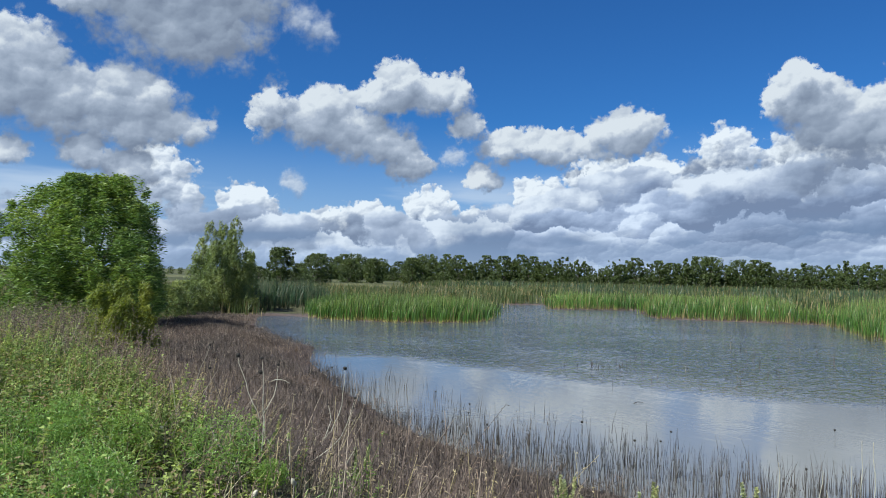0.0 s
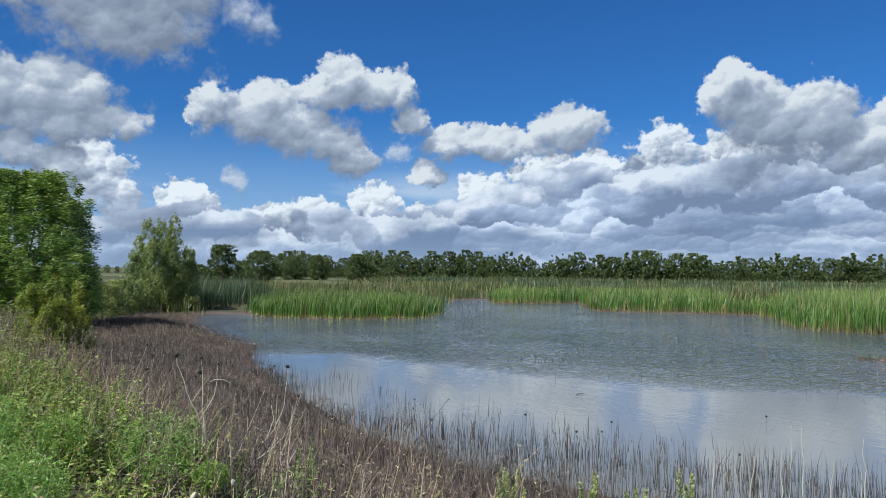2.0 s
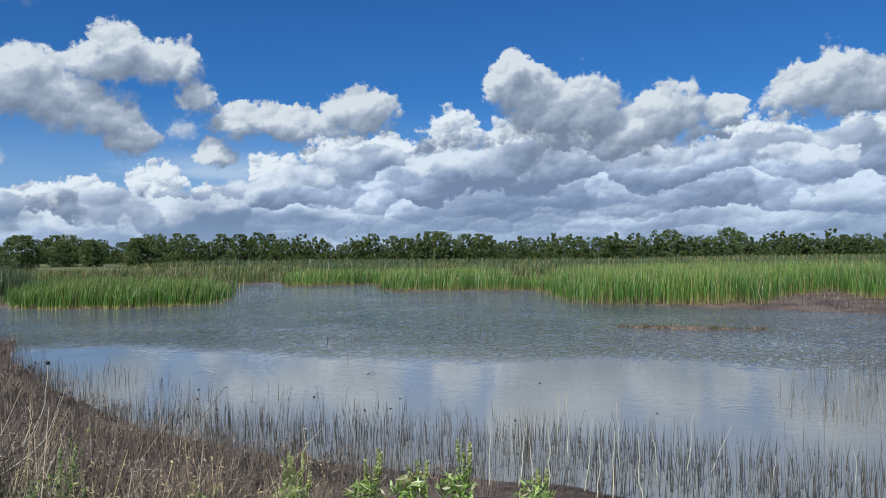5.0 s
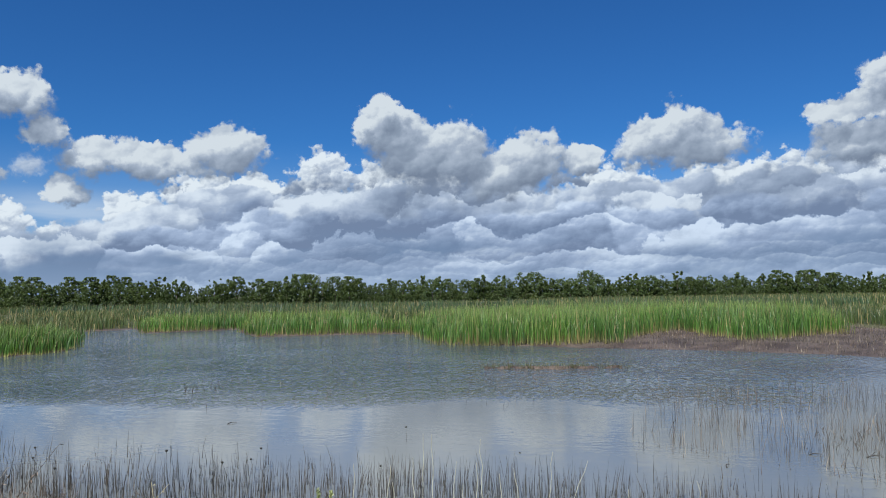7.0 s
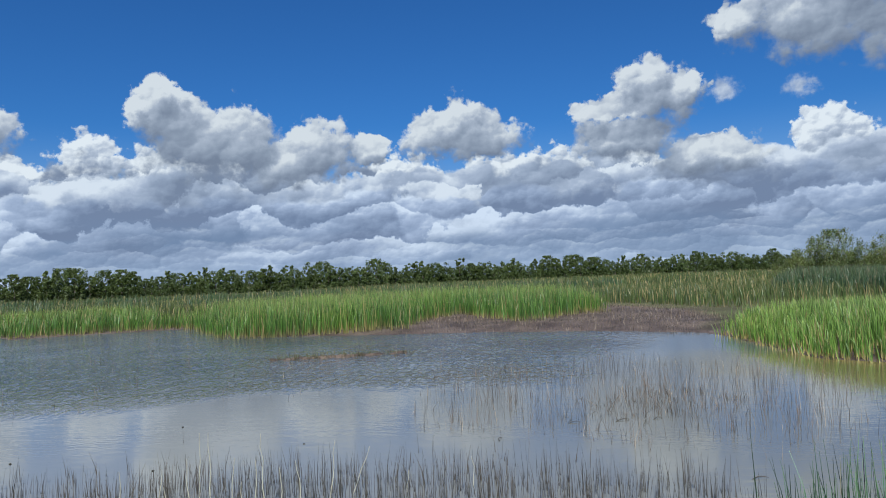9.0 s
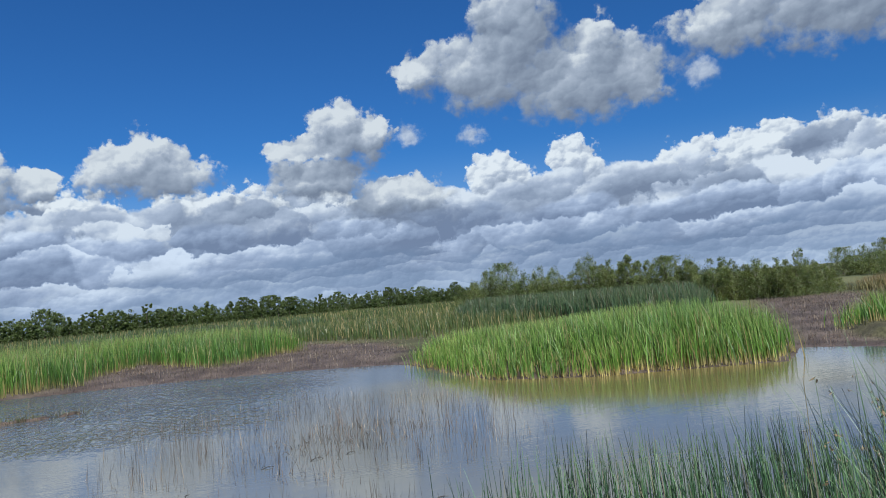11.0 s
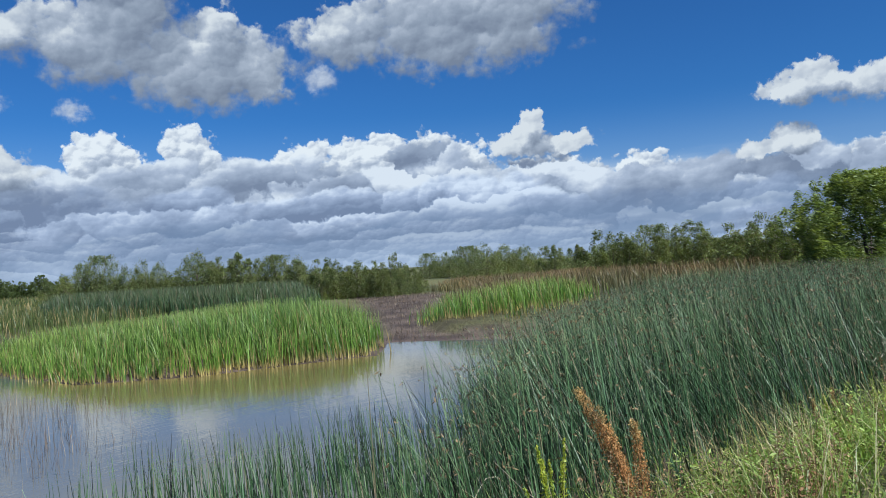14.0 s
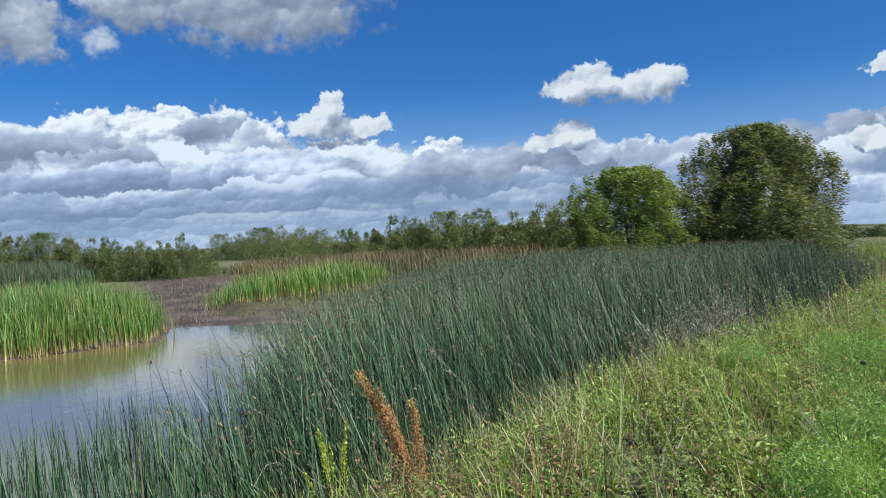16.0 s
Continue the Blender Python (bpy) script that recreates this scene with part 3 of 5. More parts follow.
def blades(rng, p, z, high, wide, lean=0.1, droop=0.25, segs=3, wind=0.5, tip=0.12, round_=False):
    """Blades or stems standing at p: each tapers, leans and bends. Returns vertices, quads and the place along each blade."""
    n = len(p)
    high, wide = np.broadcast_to(high, n), np.broadcast_to(wide, n)
    a = rng.uniform(0, 2 * np.pi, n)
    sway = np.c_[wobble(p, 0.9, 2.0), wobble(p, 0.9, 5.5)]
    out = (np.c_[np.cos(a), np.sin(a)] * 0.7 + sway * 0.7) * (1 - wind) + WIND * wind
    amount = np.abs(rng.normal(lean, lean * 0.6, n))[:, None] * out
    bend = np.abs(rng.normal(droop, droop * 0.6, n))[:, None] * out
    face = rng.uniform(0, 2 * np.pi, n)
    sides = 3 if round_ else 2
    rows = []
    for i in range(segs + 1):
        s = i / segs
        w = wide * 0.5 * (1 - (1 - tip) * s ** 1.5)
        off = (amount * s + bend * s ** 2.6) * high[:, None]
        drop = 1 - 0.5 * (np.linalg.norm(amount * s + bend * s ** 2.6, axis=1) ** 2)
        c = np.c_[p + off, z + high * s * drop]
        for k in range(sides):
            b = face + k * (2 * np.pi / sides)
            rows.append(c + np.c_[np.cos(b) * w, np.sin(b) * w, np.zeros(n)])
    v = np.stack(rows, 1).reshape(-1, 3)
    per = (segs + 1) * sides
    q = []
    for i in range(segs):
        for k in range(sides if round_ else 1):
            k2 = (k + 1) % sides
            q.append((i * sides + k, i * sides + k2, (i + 1) * sides + k2, (i + 1) * sides + k))
    q = (np.array(q)[None] + (np.arange(n) * per)[:, None, None]).reshape(-1, 4)
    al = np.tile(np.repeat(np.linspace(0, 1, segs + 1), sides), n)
    return v, q, al


def joined(parts):
    vs, qs, als, k = [], [], [], 0
    for v, q, a in parts:
        vs.append(v), qs.append(q + k), als.append(a)
        k += len(v)
    return np.concatenate(vs), np.concatenate(qs), np.concatenate(als)


def stuff(name, geo, mat, label, category):
    return tagged(new(name, np_mesh(name, geo[0], geo[1], mat, geo[2])), label, category, kind="stuff")


def part(name, mesh, parent, label=""):
    ob = new(name, mesh)
    ob.parent = parent
    if label:
        ob["label"] = label
    return ob


def thing(name, at, label, category, group=""):
    ob = new(name)
    ob.empty_display_size = 0.2
    ob.location = at
    return tagged(ob, label, category, group)


def tube(points, radii, sides=6):
    """A round tapering stem along points: vertices, quads, along."""
    pts = [Vector(p) for p in points]
    vs, qs, al = [], [], []
    for i, p in enumerate(pts):
        d = (pts[min(i + 1, len(pts) - 1)] - pts[max(i - 1, 0)]).normalized()
        u = d.cross(Vector((0.31, 0.95, 0.05))).normalized()
        w = d.cross(u)
        for k in range(sides):
            b = 2 * math.pi * k / sides
            vs.append(p + (u * math.cos(b) + w * math.sin(b)) * radii[i])
            al.append(i / (len(pts) - 1))
        if i:
            for k in range(sides):
                qs.append(((i - 1) * sides + k, (i - 1) * sides + (k + 1) % sides, i * sides + (k + 1) % sides, i * sides + k))
    return np.array(vs), np.array(qs), np.array(al)


def leaf_cloud(rng, centres, radii, per, long, wide, sweep=0.5, stretch=1.0, up=0.0):
    """Leaves in billows round the ends of the limbs; they stream with the wind."""
    n = len(centres) * per
    c = np.repeat(centres, per, 0)
    r = np.repeat(radii, per, 0)[:, None]
    d = rng.normal(size=(n, 3))
    d /= np.linalg.norm(d, axis=1)[:, None]
    rad = rng.uniform(0.25, 1.0, (n, 1)) ** 0.6
    off = d * r * rad
    off[:, 2] *= 0.75 + 1.9 * up
    off[:, :2] *= (1 - 0.45 * up) * (1 - 0.5 * up * d[:, 2:3] * rad)
    off[:, :2] += (off @ np.array([WIND[0], WIND[1], 0.0]))[:, None] * WIND * (stretch - 1)
    pos = c + off
    # low for inner and under leaves, which puts the billow's own shade into their colour
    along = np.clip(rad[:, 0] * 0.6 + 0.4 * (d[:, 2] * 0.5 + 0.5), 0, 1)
    axis = rng.normal(size=(n, 3)) + np.array([WIND[0] * 2.2, WIND[1] * 2.2, -0.35]) * sweep + np.array([0, 0, 2.0]) * up
    axis /= np.linalg.norm(axis, axis=1)[:, None]
    side = np.cross(axis, rng.normal(size=(n, 3)))
    side /= np.linalg.norm(side, axis=1)[:, None]
    L = long * rng.uniform(0.6, 1.4, (n, 1))
    W = wide * rng.uniform(0.6, 1.4, (n, 1))
    v = np.stack([pos - axis * L * 0.5, pos + side * W * 0.5, pos + axis * L * 0.5, pos - side * W * 0.5], 1).reshape(-1, 3)
    q = np.arange(n * 4).reshape(-1, 4)
    return v, q, np.repeat(along, 4)


def tree_meshes(name, seed, high, wide, limbs, per, long, wide_leaf, mat, low=0.08, shape=0.55, bill=0.2, sweep=0.5, stretch=1.3, stems=0, rough=0.12, point=0.5, up_=0.0, leaders=0):
    """A trunk, limbs, and a crown of leaf billows at the limbs' ends. low: the crown's foot; shape: height of its widest part."""
    rng = np.random.default_rng(seed)
    ends, rads, boughs = [], [], []
    r0 = 0.016 * high
    fork = np.array([0.03 * wide, 0.02 * wide, 0.42 * high])
    trunk = tube([(0, 0, -0.25), (0, 0, 0.02 * high), fork * 0.5, fork, fork * 1.5], [r0 * 1.5, r0 * 1.2, r0, r0 * 0.7, r0 * 0.25], 6)
    for k in range(limbs):
        up = low + (1 - low) * rng.uniform()
        prof = max(0.02, 1 - ((up - shape) / (1.02 - shape)) ** 2) ** point if up > shape else 1 - 0.12 * ((shape - up) / shape) ** 2
        ang = 2.399 * k + rng.uniform(-0.4, 0.4)
        # boughs of uneven reach give a broken outline
        reach = 1 + rough * (math.sin(3 * ang + seed) + math.sin(5 * ang + 7 * up + seed) + math.sin(9 * up + 2 * ang))
        rr = (wide * 0.5 * (1 - bill)) * prof * math.sqrt(rng.uniform(0.12, 1.0)) * reach
        end = np.array([math.cos(ang) * rr, math.sin(ang) * rr, up * high * (1 + 0.35 * rough * math.sin(4 * ang + seed))])
        if leaders:
            # several stems side by side, each with its own plume
            j = k % leaders
            la, lr = 2.4 * j + seed, wide * 0.5 * 0.8 * math.sqrt(j / leaders)
            tall = high * (1 - 0.42 * (j / leaders) ** 1.3) * (0.9 if j == 0 else 0.84 + 0.16 * math.sin(5.1 * j + seed))
            up = rng.uniform() ** 0.85
            prof = 1 - 0.8 * up ** 1.5
            rr = wide * 0.26 * prof * math.sqrt(rng.uniform(0.02, 1.0))
            end = np.array([math.cos(la) * lr * (1 + 0.25 * up) + math.cos(ang) * rr, math.sin(la) * lr * (1 + 0.25 * up) + math.sin(ang) * rr, up * tall])
        ends.append(end)
        rads.append(max(0.12, bill * wide * rng.uniform(0.4, 1.15) * (0.6 + 0.4 * prof)))
        if k < stems:
            foot = fork * rng.uniform(0.1, 0.9)
            midp = foot * 0.45 + end * 0.55 + np.array([0, 0, 0.06 * high])
            v, q, al = tube([foot, midp, end], [r0 * 0.5, r0 * 0.32, r0 * 0.08], 5)
            boughs.append(np_mesh(name + "_limb", v, q, BARK, al, True))
    ends, rads = np.array(ends), np.array(rads)
    ends[:, 2] = np.minimum(ends[:, 2], high - rads * (0.6 + 1.6 * up_))
    ends[:, 2] = np.maximum(ends[:, 2], rads * 0.62)
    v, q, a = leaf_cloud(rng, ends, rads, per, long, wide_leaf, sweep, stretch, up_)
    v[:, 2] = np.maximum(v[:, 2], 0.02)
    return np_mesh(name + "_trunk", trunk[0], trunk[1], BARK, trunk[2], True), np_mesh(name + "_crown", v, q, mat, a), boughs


def plant_tree(kind, meshes, at, label, category="tree", group=""):
    t = thing(kind, at, label, category, group)
    trunk = part("trunk", meshes[0], t)
    for m in meshes[2]:
        part("limb", m, trunk)
    part("crown", meshes[1], t)
    return t

# ---------------------------------------------------------------- ground and water
NEAR_SHORE = [(-10, 40), (-8.4, 33), (-5.8, 27), (-4.2, 24.3), (-3.7, 20.5), (-2.2, 15.7), (-1, 12.8), (-0.2, 11.1), (1.3, 9.1), (2.3, 8.2),
              (4, 6.8), (5.3, 4.9), (6.3, 2.6), (6.9, 0.5), (7.6, -1.4), (9.4, -3.2), (12.0, -4.6), (16, -7.0), (21, -8.0), (23.6, -6.0), (24.4, -4.6)]
FAR_SHORE = [(25.6, -2.3), (22.0, -1.7), (21.3, 0.6), (20.5, 3.3), (20.8, 6.1), (25.9, 10.6), (27.1, 12), (26.7, 16.2), (24.5, 21.2), (21.9, 24.9),
             (18.6, 31.2), (20.4, 36), (21.4, 40.4), (16.8, 42.6), (12.8, 44), (13.5, 50), (14.5, 54.5), (8, 53.8), (8.3, 61.6), (4, 59.8)]
LEFT_SHORE = [(3.4, 48), (2.5, 39.7), (0.5, 37.4), (-2.3, 37), (-5.3, 38), (-8.1, 40.5)]
POND = NEAR_SHORE + FAR_SHORE + LEFT_SHORE
MUD_A = [(26.3, 16.2), (26.7, 11.8), (31, 12.5), (38, 17), (46, 33), (41, 36), (33, 30.5), (28, 29), (23.4, 26.2), (21.6, 25.2), (24.2, 21)]
MUD_B = [(25.2, -2.0), (24.2, -5.2), (29, -4.5), (40, -7), (60, -10), (64, -2), (40, -2.4)]
BAR = [(13.0, 20.3), (15, 18.6), (17.4, 17.3), (17.6, 18.0), (15.6, 19.6), (13.6, 20.9)]
DEAD_ZONE = [(0.7, 6.6), (3.6, 6.6), (2.1, 8.5), (-0.2, 11.3), (-1, 13), (-2.2, 16), (-3.7, 20.6), (-4.4, 24.3), (-6, 27.2), (-8.6, 33), (-10.2, 39),
             (-13, 39), (-12, 30), (-8.2, 20.5), (-5.2, 14.5), (-3.0, 11), (-1.0, 8.4)]

DENSE = [(5.3, -1.3), (6.0, -2.5), (7.0, -3.9), (7.7, -5.1), (8.7, -7.0), (9.4, -8.8), (9.9, -10.6), (11.0, -13.2), (12.4, -16.2), (15.6, -21.8), (22, -27.5), (27.4, -23.5), (27.9, -18.2), (23.2, -10.6), (17.4, -5.6),
         (13.7, -3.2), (10.9, -2.4), (8.3, -1.7)]


def land_height(p):
    """Height of the ground over the plan: a low bank by the near shore, flats beyond, the pond's bed."""
    d = edge_distance(POND, p)
    wet = inside(POND, p)
    r = np.hypot(p[:, 0], p[:, 1])
    az = np.degrees(np.arctan2(-p[:, 0], p[:, 1]))
    right = smooth01(-az, 100, 112) * smooth01(-az, 185, 170)
    near = 1 - smooth01(r, 12 + 30 * right, 44 + 40 * right)
    near *= 1 - inside(MUD_B, p) * 1.0
    low = smooth01(r, 16, 24)
    dry = (0.16 - 0.12 * low) * smooth01(d, 0, 1.5) + (0.1 + 0.12 * low) * smooth01(d, 2, 14)
    h = dry + near * (0.9 - 0.26) * smooth01(d, 0.5, 3.6)
    h += 0.035 * wobble(p, 1.9, 3.0) * smooth01(d, 0.1, 3) + 0.02 * wobble(p, 0.45, 5.0) * smooth01(d, 0.1, 2)
    h = np.where(wet, -0.45 * smooth01(d, 0, 2.5), h + 0.01)
    h = np.minimum(h, 0.2 + 0.3 * np.where(inside(DEAD_ZONE, p), 0, edge_distance(DEAD_ZONE, p)))
    # wet ground under the bulrushes; the land falls away beyond the bank
    h = np.minimum(h, 0.2 + 0.36 * np.where(inside(DENSE, p), 0, edge_distance(DENSE, p)))
    h -= 0.0105 * np.maximum(r - 70, 0) * smooth01(-az, 134, 140)
    bar = smooth01(edge_distance(BAR, p), 0, 0.25) * inside(BAR, p)
    h = h * (1 - bar) + 0.07 * bar
    return h


def make_ground():
    def lines(lo, hi, step, far):
        fine = list(np.arange(lo, hi + step, step))
        grow, a, b = step, [], []
        x = hi
        while x < far:
            grow *= 1.35
            x += grow
            b.append(x)
        x, grow = lo, step
        while x > -far:
            grow *= 1.35
            x -= grow
            a.append(x)
        return np.array(a[::-1] + fine + b)

    xs, ys = lines(-16, 46, 0.4, 4200), lines(-34, 62, 0.4, 4200)
    gx, gy = np.meshgrid(xs, ys)
    p = np.c_[gx.ravel(), gy.ravel()]
    z = land_height(p)
    nx, ny = len(xs), len(ys)
    i = (np.arange(ny - 1)[:, None] * nx + np.arange(nx - 1)[None]).ravel()
    me = np_mesh("ground", np.c_[p, z], np.c_[i, i + 1, i + nx + 1, i + nx], GROUND, None, True)
    d = edge_distance(POND, p)
    soft = 0.8 * wobble(p, 1.1, 2.0)
    mud = np.maximum.reduce([1 - smooth01(d + soft, 0.8, 2.8), smooth01(edge_distance(MUD_A, p), 0, 1.2) * inside(MUD_A, p),
                             smooth01(edge_distance(MUD_B, p), 0, 0.8) * inside(MUD_B, p), 1.0 * inside(POND, p), 0.9 * inside(DEAD_ZONE, p)])
    dry = np.clip(0.45 + 0.5 * wobble(p, 2.6, 6.0), 0, 1) * (1 - smooth01(np.hypot(p[:, 0], p[:, 1]), 30, 70))
    me.attributes.new("mud", "FLOAT", "POINT").data.foreach_set("value", mud.astype(np.float32))
    me.attributes.new("dry", "FLOAT", "POINT").data.foreach_set("value", dry.astype(np.float32))
    tagged(new("ground", me), "low grassy bank, brown mud flats and flat green marshland", "ground", kind="structure")


def make_water():
    v = [(-16, -9, 0), (46, -9, 0), (46, 66, 0), (-16, 66, 0)]
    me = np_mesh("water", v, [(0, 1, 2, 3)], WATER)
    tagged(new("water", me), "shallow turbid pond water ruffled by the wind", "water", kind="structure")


make_ground()
make_water()

# ---------------------------------------------------------------- reed beds
BROWN_RUSH = plant_mat("brown_rush", (0.07, 0.06, 0.03), (0.11, 0.10, 0.045), (0.20, 0.13, 0.07), vary=0.5, through_=0.15, patch=0.15)
rng = np.random.default_rng(11)


def bed(name, poly, per, high, wide, mat, label, category="reeds", segs=3, lean=0.08, droop=0.2, wind=0.4, ragged=0.5, clump=0.0, clump_size=1.0,
        vary=0.16, edge=0.3, round_=False, sink=0.05, tip=0.12):
    """A stand of reeds or rushes, lower along its edge."""
    p = scatter(rng, poly, per, ragged, clump, clump_size)
    rim = smooth01(edge_distance(poly, p), 0, 1.6)
    high = high(p) if callable(high) else high
    h = high * (1 - edge + edge * rim) * (1 + vary * rng.normal(size=len(p))) * (1 + 0.15 * wobble(p, 2.2, 9.0))
    h = np.clip(h, 0.3 * high, 1.22 * high)
    z = np.maximum(land_height(p), -0.03) - sink
    return stuff(name, blades(rng, p, z, h, wide * rng.uniform(0.7, 1.3, len(p)), lean, droop, segs, wind, tip, round_), mat, label, category)


ISLE_A = [(-7.2, 40.6), (-6.6, 38.8), (-5.3, 37.8), (-2.3, 36.8), (0.5, 37.2), (2.3, 38.6), (2.9, 42), (3.2, 47), (-4, 50), (-8.6, 48), (-7.8, 43.5)]
bed("cattail_bed", ISLE_A, 85, 1.05, 0.034, CATTAIL_DEEP, "dense deep green cattails with pale stem feet in water", vary=0.1)
bed("cattail_bed", [(-11, 52), (4.2, 50), (4.6, 60), (8, 62.5), (9, 80), (-30, 95), (-34, 70), (-16, 58)], 9, 0.9, 0.06, CATTAIL_FAR,
    "yellowish green cattails on the flats beyond the pond", segs=2)
bed("bulrush_bed", [(-11.6, 43), (-9.6, 46), (-8.0, 51), (-9, 58), (-16, 58), (-14.5, 48)], 45, 1.5, 0.03, BULRUSH_FAR, "dark green bulrushes behind the cattails", segs=2)
bed("cattail_bed", [(7.9, 53.9), (14.6, 54.6), (13.6, 50), (12.9, 44.2), (16.8, 42.8), (21.4, 40.6), (22.4, 47), (27, 58), (10, 70), (8.6, 62)], 28, 1.0, 0.045, CATTAIL,
    "bright green cattails along the far shore", segs=2)
bed("cattail_bed", [(17.8, 30.0), (20.8, 27.3), (23.8, 25.2), (28.0, 27.8), (32.2, 29.2), (29.6, 24.4), (28.4, 21.4), (31.8, 21.8), (35.2, 21.4), (40, 25), (45, 33), (38, 40), (30, 46), (22.5, 44), (20.0, 37)], 56, 1.34, 0.034, CATTAIL,
    "tall bright green cattails by the mud", segs=3)
bed("cattail_bed", [(10, 71), (27, 59), (23, 48), (30, 47), (41, 37), (47, 34), (60, 45), (50, 80), (20, 110), (0, 110)], 6, 0.7, 0.075, CATTAIL_FAR,
    "pale yellowish green reeds over the wide flats", segs=2)
bed("bulrush_bed", [(0, 116), (22, 114), (64, 84), (90, 52), (80, 46), (56, 76), (20, 102), (0, 104)], 7, 1.3, 0.07, BULRUSH_FAR, "dark olive rushes before the far trees", segs=2, clump=0.5, clump_size=6.0)
bed("bulrush_bed", [(12, 84), (26, 76), (44, 60), (40, 56), (22, 70), (10, 78)], 9, 1.15, 0.06, BULRUSH_FAR, "dark olive rushes among the reeds of the flats", segs=2, clump=0.7, clump_size=4.0)
bed("cattail_bed", [(38, 16), (46, 31), (60, 43), (80, 30), (62, 14), (45, 9)], 9, 0.85, 0.06, CATTAIL_FAR, "pale green reeds behind the mud flat", segs=2)
bed("cattail_bed", [(62, 14), (80, 30), (60, 45), (50, 80), (84, 118), (140, 150), (200, 105), (215, 55), (150, 8)], 1.3, 0.85, 0.17, CATTAIL_FAR, "pale reeds over the far flats before the trees", segs=1, vary=0.3)
bed("cattail_bed", [(-8, 112), (20, 112), (50, 82), (84, 118), (40, 158), (0, 166)], 1.3, 0.8, 0.17, CATTAIL_FAR, "pale reeds over the far flats before the trees", segs=1, vary=0.3)
ISLE_D = [(26.3, 10.9), (23.4, 8.6), (20.7, 6.2), (20.4, 3.3), (21.2, 0.6), (21.9, -1.5), (25.4, -1.9), (30, -1.5), (33, 3), (34, 9), (31, 12)]
bed("cattail_bed", ISLE_D, 105, lambda p: 0.80 + 0.36 * smooth01(-p[:, 1], -8, 0), 0.030, CATTAIL_ISLE, "bright green cattails with straw-yellow feet on a low island", lean=0.12, vary=0.2)
bed("bulrush_bed", [(80, 27.7), (62, 21.5), (51, 9), (44, 1.1), (62, 0.4), (74, 13)], 55, 1.6, 0.055, BULRUSH_FAR, "dark green bulrushes behind the cattail island", segs=2)
bed("cattail_bed", [(30.4, -4.0), (28.2, -5.6), (25.6, -6.8), (25.4, -8.8), (28.6, -11), (33, -11.6), (36, -8.6), (34, -4.9)], 46, 0.95, 0.036, CATTAIL_ISLE,
    "light green cattails beside the muddy channel", segs=2)
bed("bulrush_bed", [(36, -8.6), (33, -11.6), (28.8, -11.4), (33, -20), (50, -22), (60, -12), (44, -7)], 16, 0.9, 0.045, BROWN_RUSH, "brownish green rushes behind the cattails", segs=2)
bed("bulrush_bed", [(52, -11), (56, -17), (42, -21), (30, -14), (34, -24), (60, -36), (84, -30), (80, -14), (64, -9)], 14, 0.95, 0.05, BROWN_RUSH,
    "brownish green rushes on the flat", segs=2)
# near bulrushes
p = scatter(rng, DENSE, 170, 0.7)
rim = smooth01(edge_distance(DENSE, p), 0, 1.6)
h = np.clip(1.42 * (0.62 + 0.38 * rim) * (1 + 0.3 * rng.normal(size=len(p))) * (1 + 0.15 * wobble(p, 2.2, 9.0)), 0.45, 1.75)
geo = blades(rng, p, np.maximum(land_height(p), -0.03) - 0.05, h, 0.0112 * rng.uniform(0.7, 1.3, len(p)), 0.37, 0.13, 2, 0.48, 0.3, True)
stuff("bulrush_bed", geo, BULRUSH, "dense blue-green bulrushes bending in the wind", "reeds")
tips = geo[0].reshape(len(p), 9, 3)[rng.uniform(size=len(p)) < 0.3, 6:].mean(1)
SEED = plant_mat("bulrush_seed", (0.10, 0.075, 0.045), (0.15, 0.11, 0.065), (0.22, 0.17, 0.11), vary=0.5, through_=0.1, rough=0.85)
stuff("bulrush_seed_heads", leaf_cloud(rng, tips - (0, 0, 0.03), np.full(len(tips), 0.035), 3, 0.05, 0.016, 0.3), SEED, "small brown seed heads on the bulrush tips", "seed heads")
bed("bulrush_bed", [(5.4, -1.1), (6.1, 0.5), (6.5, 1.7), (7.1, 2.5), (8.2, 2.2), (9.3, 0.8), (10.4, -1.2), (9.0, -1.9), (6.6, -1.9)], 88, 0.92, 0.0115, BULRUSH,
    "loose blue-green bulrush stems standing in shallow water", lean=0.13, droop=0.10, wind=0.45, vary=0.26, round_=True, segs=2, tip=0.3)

# ---------------------------------------------------------------- dead stalks
bed("dead_stalks", DEAD_ZONE, 420, 0.25, 0.007, DEAD, "thicket of dry brown stalks on the shore", "dead stalks", segs=2, lean=0.22, droop=0.12, wind=0.1, vary=0.35, ragged=0.9)
bed("dead_stalks", [(-3.4, 18), (-2.6, 18), (-1.4, 13.2), (0.2, 12.2), (2.0, 10.4), (5.0, 8.5), (7.2, 6.0), (8.5, 3.4), (7.2, 2.4), (4, 6.3), (1.2, 8.6), (-1.2, 12.2)], 150, 0.5, 0.008, DEAD_DARK,
    "thin dark dead stalks standing along the water's edge", "dead stalks", segs=2, lean=0.08, droop=0.06, wind=0.1, vary=0.35, ragged=0.3)
bed("dead_stalks", [(-2.4, 17), (0, 13), (2, 10.5), (5, 8), (8, 5), (8.2, 5.8), (5.8, 8.9), (2.8, 11.6), (0.5, 14), (-1.4, 18)], 26, 0.42, 0.010, DEAD_DARK,
    "scattered dead stalks standing in the water", "dead stalks", segs=2, lean=0.12, droop=0.1, wind=0.1, vary=0.4, ragged=0.5)
